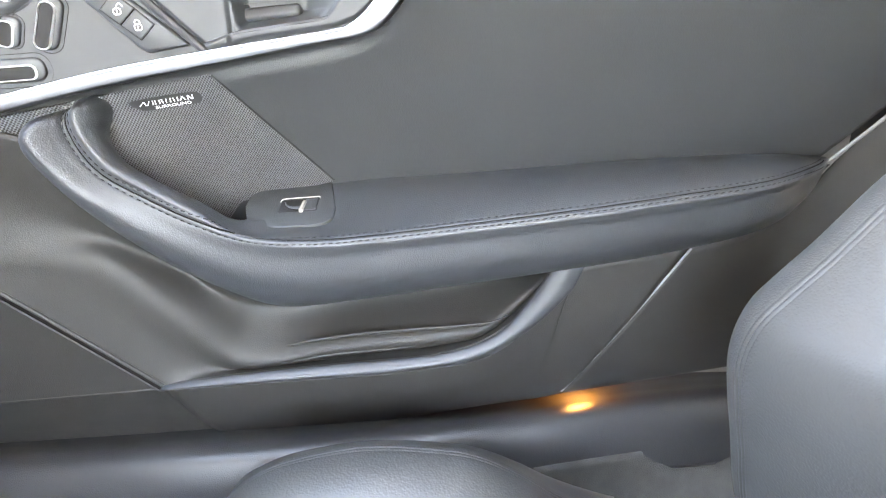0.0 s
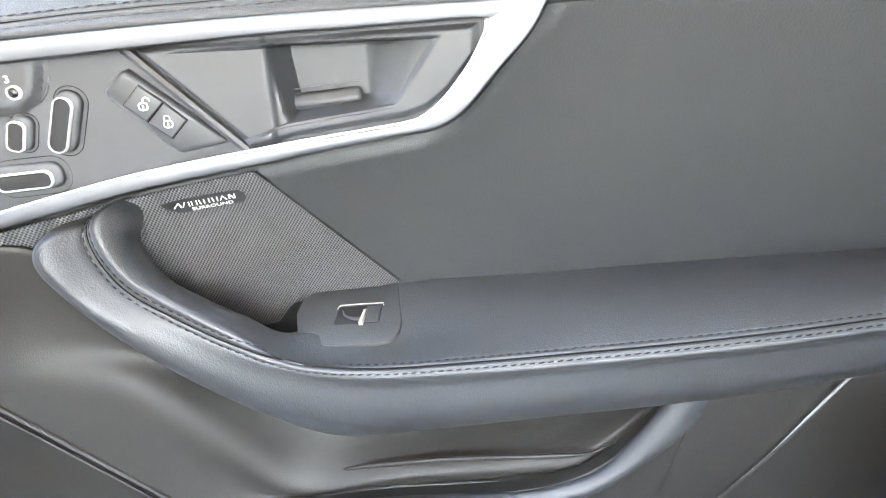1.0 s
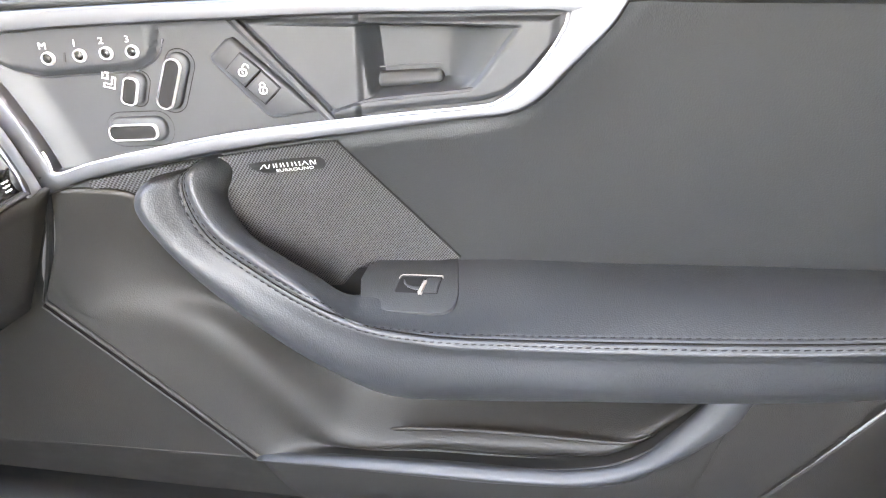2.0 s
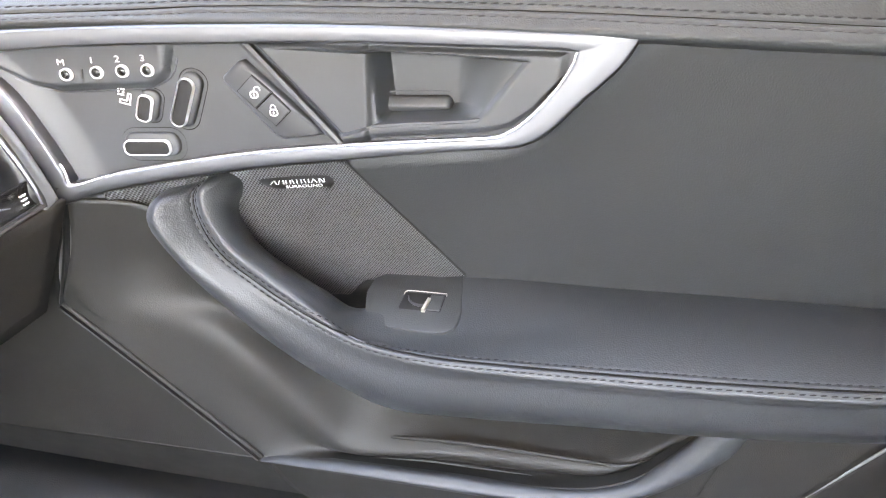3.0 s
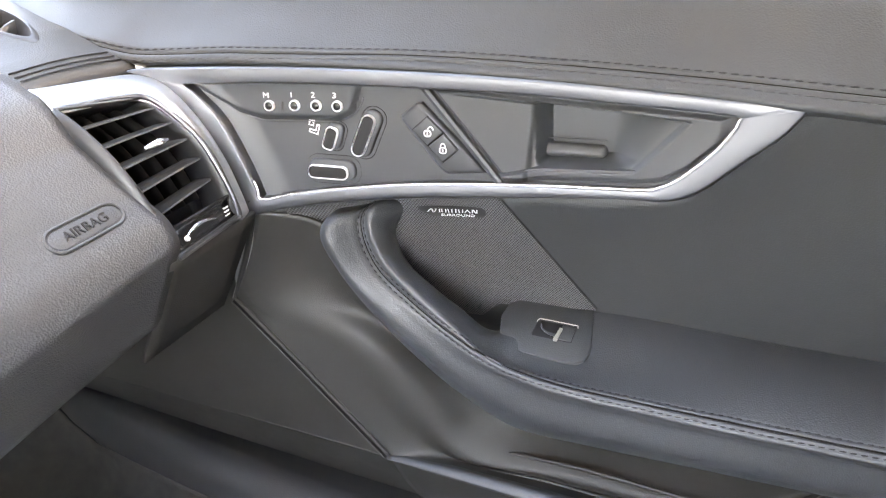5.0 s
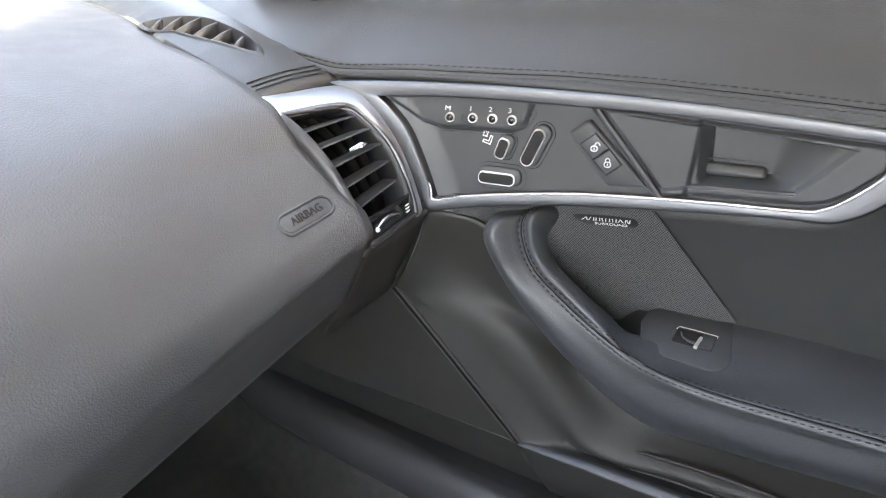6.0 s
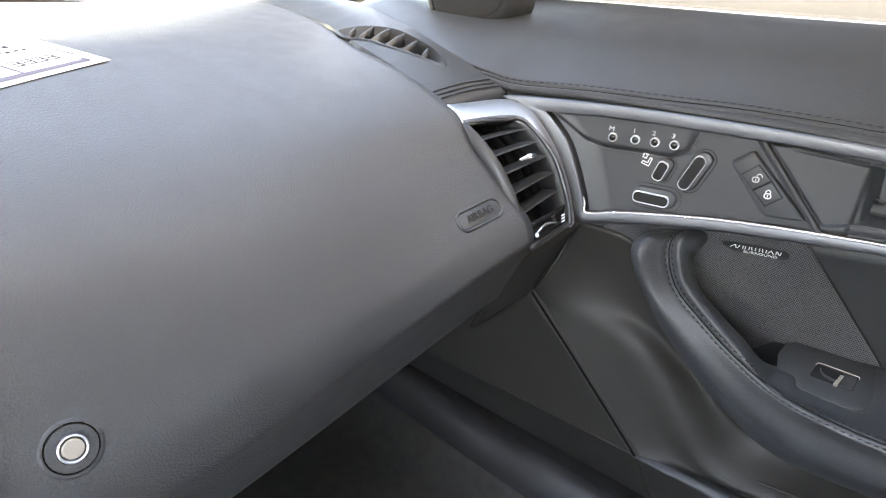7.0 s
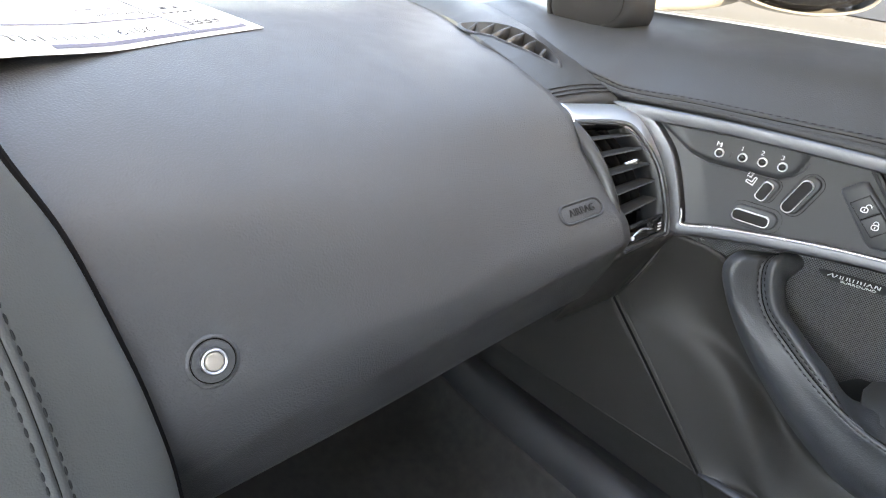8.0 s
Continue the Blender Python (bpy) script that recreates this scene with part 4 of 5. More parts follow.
for f in cap_mesh.faces:
    q = f.calc_center_median()
    if -0.725 < q.x < -0.565 and inside(q.x, q.y, edge.mean(axis=0) + (edge - edge.mean(axis=0)) * 0.99):
        gone.append(f)
bmesh.ops.delete(cap_mesh, geom=gone, context="FACES")
cap = part("end_cap", cap_mesh, ROLL, dash, "black leather dash end cap", solid=0.002)
for k, dx in enumerate((-0.001, 0.005, 0.0105)):
    x = -0.537 + dx
    part("seam" if k == 1 else "stitching", tube([(x, seam_y(x) + 0.003 + (cap_gap(x) - seam_y(x) - 0.006) * v, cap_z(x, v) + 0.0021) for v in np.linspace(0, 1, 12)], 0.0007, 5), ROLL_THREAD, cap)
# defroster slot: a long pointed opening with slats
def cap_point(x, y, up=0.0):
    v = (y - seam_y(x)) / (cap_gap(x) - seam_y(x))
    return Vector((x, y, cap_z(x, v) + up))
c = edge.mean(axis=0)
rows = []
for f, up in ((1.06, 0.0), (1.02, 0.0012), (0.97, 0.0010), (0.94, -0.002), (0.90, -0.014), (0.3, -0.016), (0.02, -0.016)):
    rows.append([cap_point(*(c + (p - c) * f), up + 0.0012) for p in edge])
slot = part("defroster", sheet(rows, wrap=True), DARK, dash, "long side defroster outlet with slats")
for k in range(6):
    x = -0.592 - 0.0205 * k
    lo = float(np.interp(-x, (0.572, 0.60, 0.645, 0.69, 0.72), (0.371, 0.355, 0.341, 0.337, 0.344)))
    hi = float(np.interp(-x, (0.572, 0.60, 0.645, 0.69, 0.72), (0.373, 0.383, 0.381, 0.365, 0.346)))
    part("slat", sheet([[cap_point(x - 0.012 * f, lo + (hi - lo) * f, up) for f in (0, 0.5, 1)] for up in (-0.012, -0.005, 0.0012)]), SOFT, slot, solid=0.0022)

# end air vent, facing the passenger
TL, TR, BR, BL = (Vector(v) for v in ((-0.492, 0.328, 0.806), (-0.473, 0.394, 0.808), (-0.410, 0.420, 0.709), (-0.406, 0.347, 0.698)))
def vent_point(u, v, deep=0.0):
    """u across from the pad to the door, v down the outlet; the face bows towards the cabin."""
    p = (TL * (1 - u) + TR * u) * (1 - v) + (BL * (1 - u) + BR * u) * v
    bow = 4 * v * (1 - v)
    return p + Vector((0.010 * bow - deep * 0.83, 0.006 * bow * u - deep * 0.2, 0.012 * bow - deep * 0.45))
vent = part("air_vent", sheet([[vent_point(u, v, 0.035) for u in np.linspace(-0.02, 1.02, 6)] for v in np.linspace(-0.02, 1.02, 16)]), GLOSS, dash, "tall black end air vent in a silver surround", solid=0.002)
for u in (0.0, 1.0):
    part("vent_wall", sheet([[vent_point(u, v, d) for d in (0.0, 0.012, 0.036)] for v in np.linspace(0, 1, 16)]), DARK, vent, solid=0.002)
for v in (0.0, 1.0):
    part("vent_wall", sheet([[vent_point(u, v, d) for d in (0.0, 0.012, 0.036)] for u in np.linspace(0, 1, 6)]), DARK, vent, solid=0.002)
for k in range(5):
    v = 0.165 + 0.15 * k
    blade = part("slat", sheet([[vent_point(u, v - 0.07 * u - 0.020, 0.019), vent_point(u, v - 0.07 * u - 0.002, 0.010), vent_point(u, v - 0.07 * u + 0.012, 0.0035), vent_point(u, v - 0.07 * u + 0.020, 0.0045)] for u in np.linspace(0.02, 0.93 - 0.02 * k, 8)]), SLAT, vent, "dark grey vent slat", solid=0.0012)
    # paler rod imitates the light along each slat's edge
    part("slat_lit_edge", tube([vent_point(u, v - 0.07 * u + 0.018, 0.0030) for u in np.linspace(0.02, 0.91 - 0.02 * k, 8)], 0.0007, 5), SATIN, blade, "paler front edge in place of light on the slat")
for k in range(4):
    u = 0.2 + 0.2 * k
    part("inner_vane", sheet([[vent_point(u, v, 0.02), vent_point(u, v, 0.034)] for v in np.linspace(0.02, 0.8, 8)]), GROOVE, vent, solid=0.0015)
tab = tube([vent_point(0.36, 0.405, 0.001), vent_point(0.5, 0.395, -0.003), vent_point(0.66, 0.385, 0.001)], [0.0016, 0.0034, 0.0014], 8, 14)
part("vent_tab", tab, CHROME, vent, "chrome vent tab")
foot = part("vent_foot", sheet([[vent_point(u, v, 0.003 + 0.004 * math.sin(math.pi * (v - 0.86) / 0.14)) for u in np.linspace(0, 1, 8)] for v in np.linspace(0.86, 1.0, 6)]), GLOSS, vent, "gloss black thumbwheel panel", solid=0.002)
part("thumbwheel", tube([vent_point(u, 0.945 - 0.03 * math.sin(math.pi * (u - 0.18) / 0.5), 0.0) for u in np.linspace(0.2, 0.66, 10)], [0.0006, 0.0016, 0.0012, 0.0006], 8), CHROME, foot, "chrome thumbwheel")
part("vent_dot", lathe([(0, 0.001), (0.002, 0.0008), (0.0024, -0.001)], 16), WHITE, foot, m=Matrix.Translation(vent_point(0.19, 0.95, -0.001)) @ Matrix.Rotation(radians(75), 4, "Y"))
for k in range(3):
    part("air_symbol", tube([vent_point(0.80 + 0.018 * q, 0.915 + 0.022 * k + 0.006 * (q % 2), -0.0005) for q in range(5)], 0.0006, 4), WHITE, foot)
part("vent_lip", tube([vent_point(u, 1.015, -0.001) for u in np.linspace(0.0, 1.02, 8)], 0.0018, 6), SILVER, vent)

# silver surround: a band over the outlet that turns down beside it
OUT = [(-0.519, 0.326, 0.8145), (-0.516, 0.36, 0.8155), (-0.512, 0.395, 0.8170), (-0.505, 0.416, 0.8165), (-0.484, 0.426, 0.808), (-0.458, 0.4335, 0.781), (-0.438, 0.439, 0.748), (-0.425, 0.443, 0.715), (-0.42, 0.444, 0.701)]
INN = [(-0.494, 0.327, 0.8055), (-0.489, 0.350, 0.8075), (-0.483, 0.372, 0.8090), (-0.474, 0.391, 0.8085), (-0.461, 0.400, 0.800), (-0.438, 0.411, 0.776), (-0.421, 0.417, 0.745), (-0.411, 0.421, 0.717), (-0.409, 0.4215, 0.706)]
def lifted(pts, d):
    return [(x + 0.8 * d, y - 0.2 * d, z + 0.45 * d) for x, y, z in pts]
mid = [tuple((np.array(a) + np.array(b)) / 2) for a, b in zip(OUT, INN)]
part("vent_surround", sheet(loft([lifted(OUT, -0.010), [(x, y, z + 0.002) for x, y, z in OUT], lifted(mid, 0.0045), [(x, y, z - 0.003) for x, y, z in INN], lifted(INN, -0.008)], 80, 24)), BAND, dash, "satin silver vent surround", solid=0.0015)
part("corner_trim", tube([(-0.545, 0.421, 0.821), (-0.52, 0.428, 0.814), (-0.492, 0.434, 0.810)], 0.006, 8, 12), DARK, dash, "black corner filler")
part("surround_edge", tube(lifted(INN, -0.0005), 0.0024, 8, 80), SILVER, dash, "thin silver inner rim")
# side of the dashboard below the vent
rows = [[(-0.409 - 0.05 * w, 0.34 + 0.1 * u, 0.694 + 0.012 * u - 0.11 * w) for u in np.linspace(0, 1, 8)] for w in np.linspace(0, 1, 8)]
part("end_panel", sheet(rows), PLASTIC, dash, "black plastic dash end", solid=0.004)

# specks of dust on the pad
random.seed(4)
dust = bmesh.new()
for k in range(46):
    y, s = random.uniform(-0.15, 0.31), random.uniform(0.28, 0.86)
    m = on_dash(y, s, 0.0006, random.uniform(0, 180))
    r = random.choice((0.0005, 0.0006, 0.0008, 0.0013))
    bmesh.ops.create_cube(dust, size=1.0, matrix=m @ Matrix.Diagonal((r * random.uniform(1, 3), r, r * 0.6, 1)))
specks = part("dust", dust, DUST, pad, "pale specks of dust", smooth=False)
specks["kind"] = "stuff"

# sheet of paper lying on the dashboard
sheet_of_paper = thing("paper_sheet", "printed white paper sheet lying on the dashboard", "paper")
CORNER = Vector((-0.6625, 0.064))
LONG, SIDE = Vector((0.45, -0.893)), Vector((-0.925, -0.38))
def paper_point(a, b, up=0.0):
    """a along the edge nearest the seats, b away from them, in metres from the corner."""
    q = CORNER + LONG * a + SIDE * b
    dz = float(np.interp(-q.x, -prof[52:, 0], prof[52:, 1]))
    lift = 0.0045 + 0.0125 * step(0.14, 0.28, a) * step(0.14, 0.0, b) + 0.002 * math.sin(9 * a + 4)
    return Vector((q.x, q.y, dash_lift(q.y) + dz + lift + up))
part("page", sheet([[paper_point(a, b) for a in np.linspace(0, 0.279, 24)] for b in np.linspace(0, 0.216, 16)]), PAPER, sheet_of_paper, solid=0.0004)
def print_bar(a0, a1, b0, b1, material=INK, name="printed_bar"):
    part(name, sheet([[paper_point(a, b, 0.0008) for a in np.linspace(a0, a1, max(2, int((a1 - a0) / 0.012) + 2))] for b in np.linspace(b0, b1, 3)]), material, sheet_of_paper, smooth=True)
print_bar(0.013, 0.20, 0.0065, 0.0135)
print_bar(0.010, 0.0125, 0.024, 0.20)
print_bar(0.0125, 0.018, 0.0135, 0.0165)
print_bar(0.072, 0.0750, 0.0135, 0.20)
print_bar(0.0750, 0.26, 0.0515, 0.0545)
def page_words(text, a, b, size, material=INK):
    p, px, py = paper_point(a, b, 0.0012), paper_point(a + 0.01, b, 0.0012), paper_point(a, b + 0.01, 0.0012)
    r = (px - p).normalized()
    u = (py - p).normalized()
    n = r.cross(u).normalized()
    flip = 1 if n.z > 0 else -1
    m = Matrix((r * 1, u * 1, n)).transposed().to_4x4() if flip > 0 else Matrix((-r, u, -n)).transposed().to_4x4()
    m.translation = p + Vector((0, 0, 0.001))
    letters("printed_word", text, size, material, sheet_of_paper, m @ Matrix.Rotation(math.pi, 4, "Z"), 0.0001)
page_words("2019", 0.123, 0.0245, 0.0165, PRINT)
for a, w, tall in ((0.1490, 0.005, 1.3), (0.157, 0.006, 0.8), (0.165, 0.006, 1.1), (0.173, 0.006, 0.8), (0.181, 0.006, 0.8), (0.189, 0.003, 0.8), (0.198, 0.005, 1.1), (0.205, 0.003, 0.4), (0.211, 0.006, 1.1), (0.219, 0.006, 1.1)):
    print_bar(a, a + 0.0014, 0.0190, 0.0195 + 0.0095 * tall, PRINT)
    print_bar(a + 0.0014, a + w, 0.0180 + 0.0095 * tall, 0.0195 + 0.0095 * tall, PRINT)
page_words("Features", 0.106, 0.0640, 0.0130, PRINT)
for k in range(4):
    a = 0.026 + 0.0108 * k
    for b in (0.0260, 0.0315, 0.0370):
        print_bar(a, a + 0.009, b, b + 0.0020, PRINT, "logo_shape")
    print_bar(a, a + 0.0020, 0.0260, 0.0390, PRINT, "logo_shape")
for k in range(5):
    print_bar(0.028 + 0.0078 * k, 0.033 + 0.0078 * k, 0.0600, 0.0640, PRINT, "logo_shape")
for a, w in ((0.034, 0.006), (0.047, 0.008)):
    print_bar(a, a + w, 0.0730, 0.0790, PRINT, "logo_shape")
for k in range(5):
    for q in range(2 + k % 3):
        print_bar(0.092 + 0.024 * q, 0.108 + 0.024 * q, 0.084 + 0.015 * k, 0.0858 + 0.015 * k, PRINT)

# ---- console grab handle ----
console = thing("centre_console", "black leather centre console with upright grab handle", "console")
E1 = [(-0.599, -0.188, 0.842), (-0.546, -0.179, 0.819), (-0.476, -0.169, 0.795), (-0.441, -0.146, 0.754), (-0.409, -0.128, 0.704), (-0.390, -0.116, 0.664), (-0.377, -0.104, 0.609), (-0.360, -0.098, 0.533), (-0.339, -0.098, 0.435)]
E2 = [(-0.559, -0.189, 0.848), (-0.519, -0.184, 0.832), (-0.459, -0.181, 0.803), (-0.419, -0.174, 0.758), (-0.390, -0.159, 0.695), (-0.372, -0.149, 0.639), (-0.358, -0.141, 0.585), (-0.344, -0.135, 0.509), (-0.323, -0.135, 0.423)]
off = lambda pts, d: [(x + d[0], y + d[1], z + d[2]) for x, y, z in pts]
grab_grid = loft([off(E1, (-0.05, -0.05, -0.01)), off(E1, (-0.012, -0.006, 0)), E1, E2, off(E2, (0.006, -0.022, 0.003)), off(E2, (0.004, -0.05, 0.002)), off(E2, (-0.04, -0.07, -0.01))], 70, 60)
grab = part("grab_handle", sheet(sew(grab_grid, 3.55 / 6, 0.0, 0.0009, (0.2, -0.1, 0.8))), HANDLE, console, "upright black leather grab handle with twin stitching", solid=0.003)
# near-black cord in place of shade in the seam
part("seam", tube(seam_on(grab_grid, 3.55 / 6, 0.0, 0.0002, (0.2, -0.1, 0.8)), 0.0011, 5), GROOVE, grab)
for d in (-0.0055, 0.0055):
    part("stitching", stitches(seam_on(grab_grid, 3.55 / 6, d, 0.0012, (0.2, -0.1, 0.8)), 0.0085, 0.0058, 0.0008), ROLL_THREAD, grab)
# solid dark strip put where the gap to the dashboard is in shade
part("handle_gap_shade", tube([(x - 0.007, y + 0.0035, z - 0.002) for x, y, z in E1], 0.004, 8, 60), GROOVE, console, "dark strip for the shade in the gap beside the dashboard")
rows = [[(x, y, z) for y, z in ((-0.10, 0.2), (-0.105, 0.44), (-0.115, 0.465), (-0.14, 0.475), (-0.38, 0.475), (-0.405, 0.465), (-0.415, 0.44), (-0.42, 0.2))] for x in np.linspace(-1.05, 0.96, 12)]
part("tunnel", sheet(rows), LEATHER, console, "black console tunnel", solid=0.004)

# ---- passenger seat ----
seat = thing("passenger_seat", "grey-black leather passenger seat with stitched bolsters", "car seat")
rows = []
CU = [(-0.216, 0.325), (-0.200, 0.374), (-0.173, 0.397), (-0.137, 0.414), (-0.07, 0.428), (-0.002, 0.424), (0.031, 0.416), (0.066, 0.397), (0.101, 0.372), (0.165, 0.335)]
path = spline(CU, 60)
def cushion_row(x, z):
    f = z - 0.30
    return [(x, 0.455, 0.27), (x, 0.452, 0.30 + 0.3 * f), (x, 0.435, 0.30 + 0.75 * f), (x, 0.405, z - 0.006), (x, 0.375, z), (x, 0.345, z - 0.006), (x, 0.31, 0.30 + 0.78 * f), (x, 0.25, 0.30 + 0.66 * f), (x, 0.17, 0.30 + 0.64 * f), (x, 0.09, 0.30 + 0.66 * f),
            (x, 0.03, 0.30 + 0.78 * f), (x, -0.005, z - 0.006), (x, -0.035, z), (x, -0.06, z - 0.01), (x, -0.075, 0.30 + 0.5 * f), (x, -0.08, 0.27)]
cushion_grid = [spline(cushion_row(x, z), 90) for x, z in path]
cushion = part("seat_cushion", sheet(sew(cushion_grid, 3.4 / 15, 0.0, 0.0006, (0, 0.3, 1.5))), SEAT, seat, "leather seat cushion with raised side bolsters", solid=0.004)
part("seam", tube(seam_on(cushion_grid, 3.4 / 15, 0.0, -0.0006, (0, 0.3, 1.5)), 0.0008, 5), SEAT_THREAD, cushion)
for d in (0.0065, -0.0065):
    part("stitching", stitches(seam_on(cushion_grid, 3.4 / 15, d, 0.0006, (0, 0.3, 1.5)), 0.0085, 0.0062, 0.0010), SEAT_THREAD, cushion)
BACK = [(0.30, 0.30), (0.265, 0.365), (0.249, 0.441), (0.241, 0.481), (0.237, 0.52), (0.245, 0.552), (0.263, 0.576), (0.29, 0.607), (0.326, 0.653), (0.385, 0.72), (0.44, 0.80), (0.465, 0.90)]
path = spline(BACK, 70)
def back_row(x, z):
    return [(x + 0.16, 0.43, z + 0.05), (x + 0.07, 0.435, z + 0.02), (x + 0.02, 0.425, z + 0.004), (x + 0.002, 0.405, z), (x, 0.385, z), (x + 0.006, 0.36, z), (x + 0.03, 0.31, z + 0.004), (x + 0.06, 0.25, z + 0.01), (x + 0.065, 0.17, z + 0.01), (x + 0.06, 0.09, z + 0.01),
            (x + 0.03, 0.03, z + 0.004), (x + 0.006, -0.02, z), (x + 0.0, -0.045, z), (x + 0.02, -0.075, z + 0.004), (x + 0.1, -0.08, z + 0.03)]
back_grid = [spline(back_row(x, z), 90) for x, z in path]
backrest = part("seat_back", sheet(sew(back_grid, 4.25 / 14, 0.0, 0.0006, (-0.5, 0.2, 0.7))), SEAT, seat, "leather seat back with stitched side bolster", solid=0.004)
part("seam", tube(seam_on(back_grid, 4.25 / 14, 0.0, -0.0006, (-0.5, 0.2, 0.7)), 0.0008, 5), SEAT_THREAD, backrest)
for d in (0.0065, -0.0065):
    part("stitching", stitches(seam_on(back_grid, 4.25 / 14, d, 0.0006, (-0.5, 0.2, 0.7)), 0.0085, 0.0062, 0.0010), SEAT_THREAD, backrest)

# ---- sill, floor and shell ----
def sill_y(x):
    x = min(x, 0.30)
    return 0.527 + 0.174 * x + 0.14 * x * x
keys = [[] for _ in range(9)]
for x in np.linspace(-0.85, 0.97, 13):
    s = sill_y(x)
    for q, (dy, z) in enumerate(((0.125, 0.46), (0.105, 0.33), (0.08, 0.322), (0.045, 0.329), (0.018, 0.336), (0.0, 0.332), (-0.012, 0.310), (-0.018, 0.285), (-0.02, 0.26))):
        keys[q].append((x, s + dy, z))
tagged(part("sill", sheet(loft(keys, 60, 40)), SILL, solid=0.004), "black moulded door sill trim", "sill", kind="structure")
rows = []
for x in np.linspace(-1.05, 0.97, 46):
    s = sill_y(max(x, -0.6)) - 0.018
    lift = 0.35 * step(-0.72, -1.05, x)
    rows.append([(x, s, 0.29 + lift * 0.6), (x, s - 0.01, 0.25 + lift), (x, s - 0.04, 0.215 + lift), (x, s - 0.09, 0.205 + lift), (x, 0.2, 0.20 + lift), (x, 0.0, 0.205 + lift), (x, -0.09, 0.215 + lift), (x, -0.1, 0.26 + lift)])
floor = tagged(part("floor", sheet([spline(r, 30) for r in rows]), CARPET, solid=0.004), "black carpeted footwell floor", "floor", kind="structure")
# unseen floor, added to stop sunlit ground reflecting into the cabin
tagged(part("floor_driver", boxes([((-0.04, -0.715, 0.19), (2.02, 0.60, 0.03))]), CARPET, smooth=False), "unseen carpeted floor on the driver's side, blocks ground light", "floor", kind="structure")
tagged(part("wall_front", boxes([((-1.06, -0.25, 0.5), (0.02, 1.8, 0.7))]), CARPET, smooth=False), "dark carpeted bulkhead ahead of the footwell", "wall", kind="structure")
# tweeter pod at the foot of the windscreen pillar
pod = thing("tweeter_pod", "dark triangular speaker pod at the window's front corner", "speaker")
rows = []
def pod_outline(f):
    p = spline([(-0.704, 0.895), (-0.683, 0.878), (-0.648, 0.873), (-0.61, 0.890), (-0.58, 0.920), (-0.60, 0.99), (-0.645, 1.04), (-0.698, 0.98), (-0.709, 0.93)], 50, True)
    c = p.mean(axis=0)
    return c + (p - c) * f + np.array((-0.008, -0.007))
for f, d in ((1.06, 0.03), (1.0, 0.0), (0.96, -0.008), (0.90, -0.0105), (0.855, -0.0105), (0.845, -0.004), (0.825, -0.004), (0.810, -0.009), (0.76, -0.0105), (0.4, -0.009), (0.02, -0.009)):
    rows.append([(x, 0.50 + d + 0.12 * (x + 0.66) - 0.1 * (z - 0.9), z) for x, z in pod_outline(f)])
part("pod_shell", sheet(rows, wrap=True), POD, pod, solid=0.002)
# shell of the car round the cabin, mostly unseen; it shapes the light inside
def roof_z(x, y):
    return 1.25 - 0.05 * ((y + 0.26) / 0.75) ** 2 - 0.06 * ((x - 0.35) / 0.6) ** 2
def roof_sheet(xs, ys):
    return [[(x, y, roof_z(x, y)) for y in ys] for x in xs]
roof = bmesh.new()
for xs, ys in ((np.linspace(-0.22, -0.14, 4), np.linspace(-1.03, 0.51, 20)), (np.linspace(0.15, 1.1, 12), np.linspace(-1.03, 0.51, 20)), (np.linspace(-0.14, 0.15, 6), np.linspace(-1.03, -0.88, 4)), (np.linspace(-0.14, 0.15, 6), np.linspace(0.36, 0.51, 4))):
    piece = sheet(roof_sheet(xs, ys))
    me = bpy.data.meshes.new("roof_piece")
    piece.to_mesh(me)
    piece.free()
    roof.from_mesh(me)
    bpy.data.meshes.remove(me)
bmesh.ops.remove_doubles(roof, verts=roof.verts, dist=1e-4)
tagged(part("ceiling", roof, LINER, solid=0.02), "unseen headliner round a glass roof, pale to bounce light", "ceiling", kind="structure")
# unseen opening in the roof, added and sized for the light it admits
roof_glass = tagged(part("window_roof_added", sheet(roof_sheet(np.linspace(-0.14, 0.15, 6), np.linspace(-0.88, 0.36, 12))), GLASS), "unseen clear roof panel, added to let sky light in", "roof window", kind="structure")
roof_glass.visible_shadow = False
# unseen wall that serves as a reflector for dashboard and door
tagged(part("wall_rear", boxes([((0.985, -0.26, 0.70), (0.03, 1.9, 1.06))]), REAR, smooth=False), "unseen rear bulkhead behind the seats, pale to bounce light", "wall", kind="structure")
tagged(part("sill_driver", boxes([((0.0, -1.08, 0.28), (2.1, 0.14, 0.14))]), PLASTIC, smooth=False), "black sill below the driver's door", "sill", kind="structure")
tagged(part("wall_passenger_rear", sheet([[(x, 0.745 - 0.095 * v, 0.2 + 0.74 * v) for x in np.linspace(0.28, 1.0, 6)] for v in np.linspace(0, 1, 6)]), SOFT, solid=0.03), "dark trim behind the passenger door", "wall", kind="structure")
tagged(part("wall_quarter", sheet([[(x, 0.62 - 0.11 * v, 0.94 + 0.28 * v) for x in np.linspace(0.62, 1.0, 4)] for v in np.linspace(0, 1, 4)]), LINER, solid=0.03), "unseen quarter panel in the pale headliner cloth", "wall", kind="structure")
for side, y0, y1 in (("windscreen_pillar", 0.58, 0.50), ("windscreen_pillar", -1.09, -1.02)):
    tagged(part(side, tube([(-1.15, y0 + (0.06 if y0 > 0 else -0.06), 0.86), (-0.72, y0, 1.02), (-0.22, y1, 1.215)], 0.035, 10, 20), PLASTIC), "dark windscreen pillar", "pillar", kind="structure")
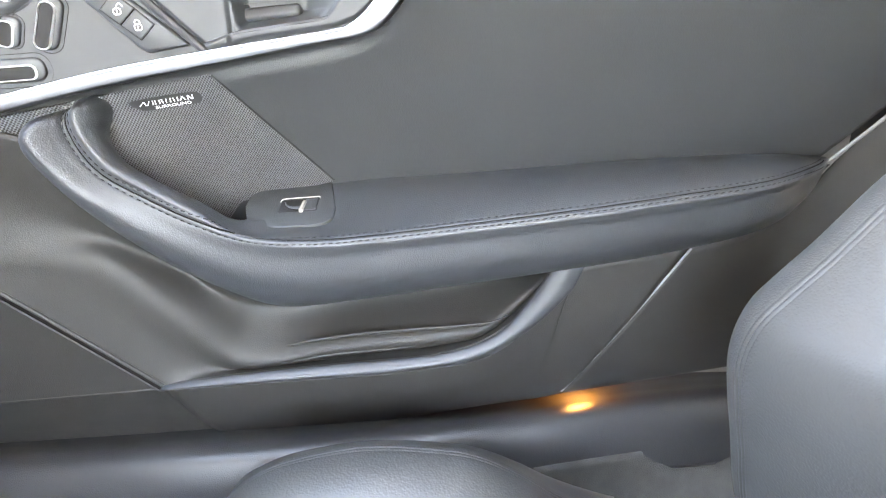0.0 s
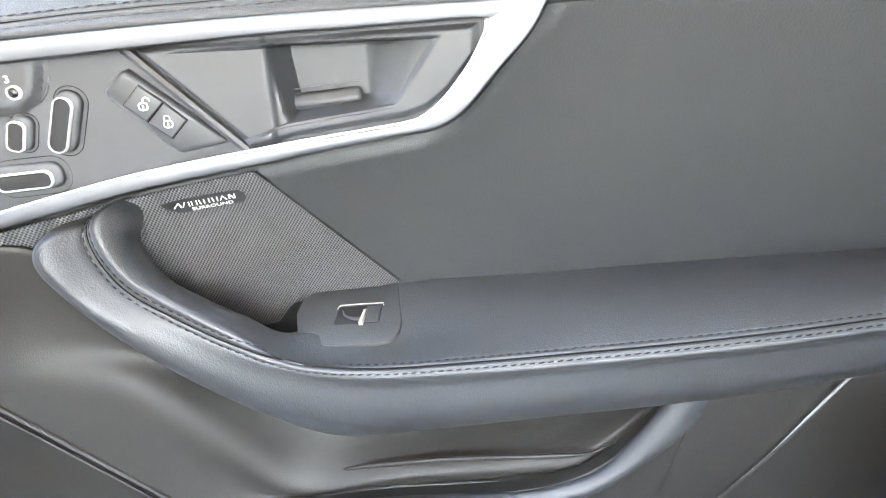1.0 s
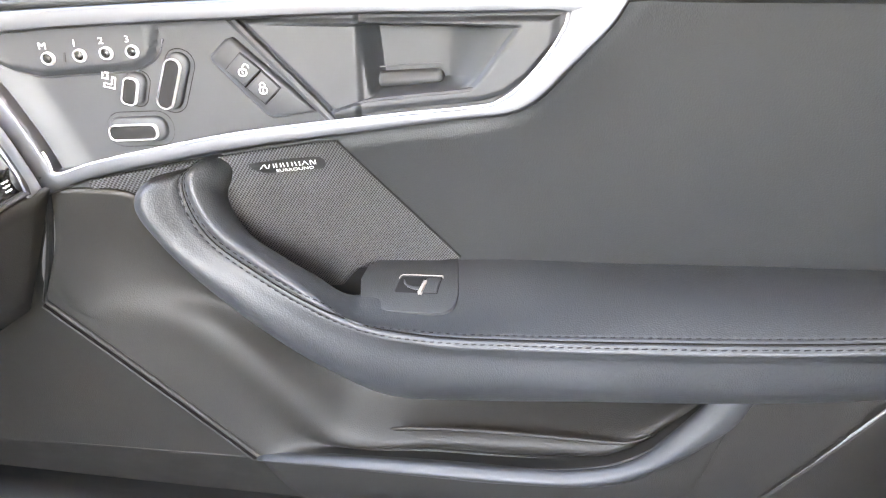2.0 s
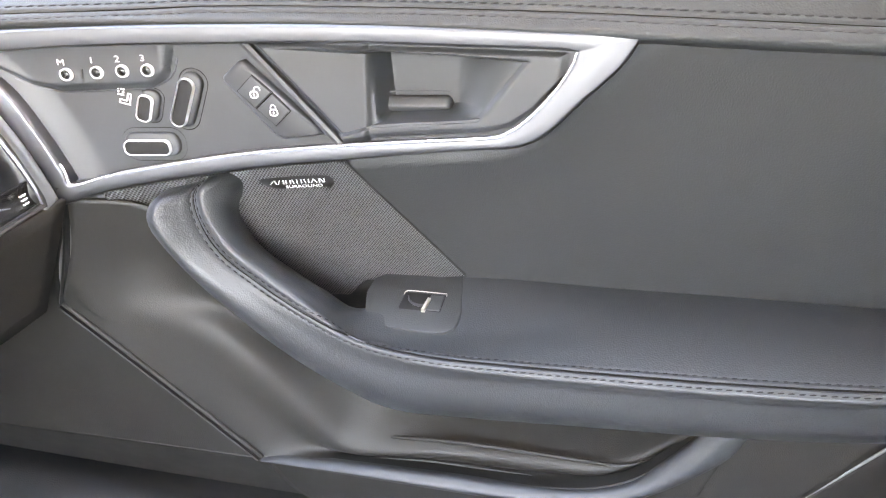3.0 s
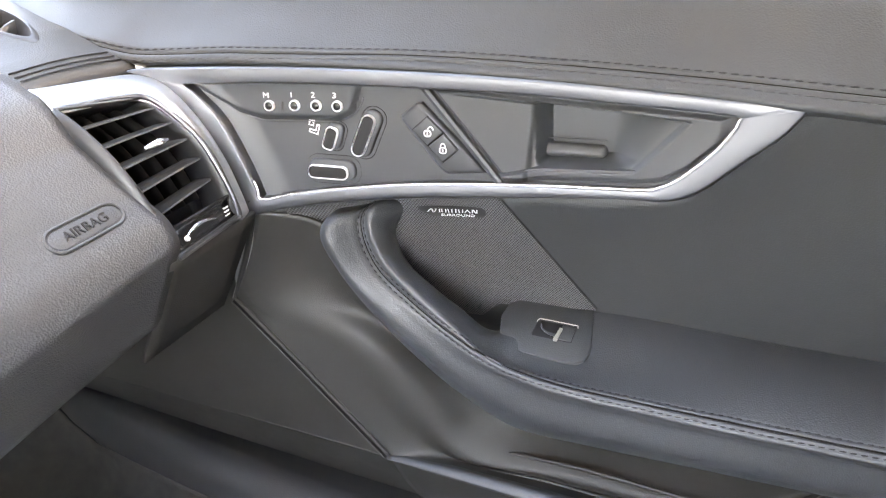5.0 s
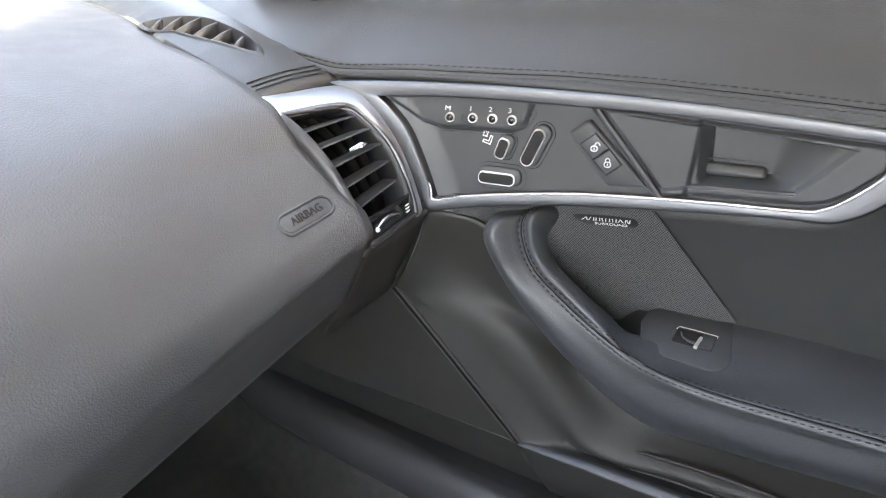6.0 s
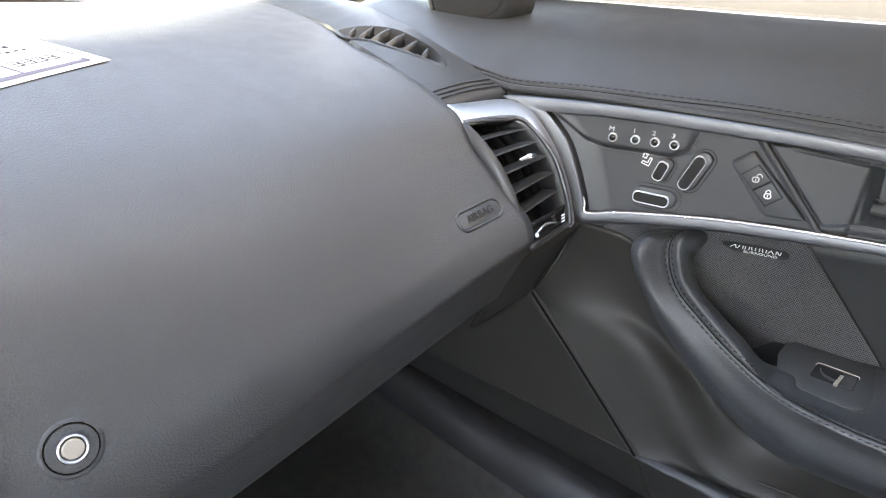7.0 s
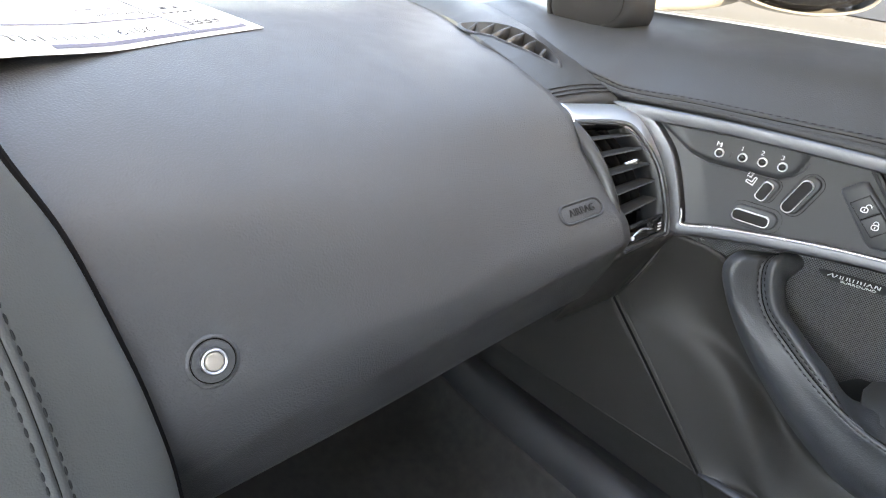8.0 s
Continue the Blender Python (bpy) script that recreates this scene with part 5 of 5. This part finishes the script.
screen = tagged(part("windscreen", sheet([[(-1.2 + 0.98 * v, y * (1 - 0.08 * v) - 0.26, 0.875 + 0.365 * v + 0.03 * (1 - (y / 0.8) ** 2)) for y in np.linspace(-0.84, 0.84, 20)] for v in np.linspace(0, 1, 12)]), SCREEN), "green-tinted windscreen", "windscreen", kind="structure")
screen.visible_shadow = False

# ---- outside ----
mirror = thing("door_mirror", "grey exterior door mirror outside the side window", "door mirror")
rows = []
for f, d in ((0.05, 0.075), (0.5, 0.07), (0.85, 0.05), (0.98, 0.02), (1.0, 0.0), (0.96, -0.012), (0.92, -0.012)):
    p = spline([(-0.62, 0.975), (-0.60, 0.958), (-0.555, 0.951), (-0.50, 0.957), (-0.455, 0.98), (-0.45, 1.03), (-0.50, 1.07), (-0.57, 1.075), (-0.615, 1.04)], 50, True)
    c = p.mean(axis=0)
    rows.append([(*(q[:1]), 0.80 + 0.5 * (q[0] + 0.53), q[1]) for q in c + (p - c) * f])
    rows[-1] = [(x - d * 0.9, y + d * 0.4, z) for x, y, z in rows[-1]]
part("mirror_housing", sheet(rows, wrap=True), PAINT, mirror, "grey painted housing", solid=0.003)
p = spline([(-0.612, 0.975), (-0.595, 0.963), (-0.555, 0.956), (-0.505, 0.962), (-0.462, 0.983), (-0.458, 1.028), (-0.505, 1.064), (-0.57, 1.069), (-0.608, 1.036)], 50, True)
c = p.mean(axis=0)
part("mirror_glass", sheet([[(x + 0.006, 0.797 + 0.5 * (x + 0.53), z) for x, z in c + (p - c) * f] for f in (0.02, 0.5, 0.93)], wrap=True), GLOSS, mirror, "dark dusty mirror glass", solid=0.002)
part("mirror_foot", tube([(-0.705, 0.64, 0.93), (-0.69, 0.70, 0.94), (-0.65, 0.76, 0.955), (-0.60, 0.80, 0.99)], [0.022, 0.022, 0.02, 0.024], 10, 20), PAINT, mirror, "grey mirror foot")
ground_sheet = sheet([[(x, y, 0) for x in (-400, -20, -4, 0, 4, 20, 400)] for y in (-400, -20, -4, 0, 4, 20, 400)])
tagged(part("ground", ground_sheet, GROUND, smooth=False, m=pose(0, -0.3, 0.0, 6, 0, 0)), "sunlit pale concrete ground, gently sloping", "ground", kind="structure")
tagged(part("road", sheet([[(x, y, 0.02) for x in (-400, -20, 0, 20, 400)] for y in (13, 20, 60)]), ASPHALT, smooth=False, m=pose(0, -0.3, 0.0, 6, 0, 0)), "grey asphalt road beyond the concrete", "road", kind="structure")
# unseen asphalt, added so that less warm light bounces into the cabin
tagged(part("bounce_asphalt", sheet([[(x, y, 0.015) for x in (-300, -60, 0, 60, 300)] for y in (-300, -60, -12, -0.9)]), ASPHALT, smooth=False, m=pose(0, -0.3, 0.0, 6, 0, 0)), "unseen grey asphalt, added to cool light from the driver's side", "asphalt", kind="structure")
# unseen wall, added to cut horizon light through the driver's doorway
tagged(part("wall_sky_block", boxes([((0.0, -4.6, 0.2), (60, 0.3, 2.5))]), WALL, smooth=False), "unseen plain wall, added to hold back the low sky", "wall", kind="structure")
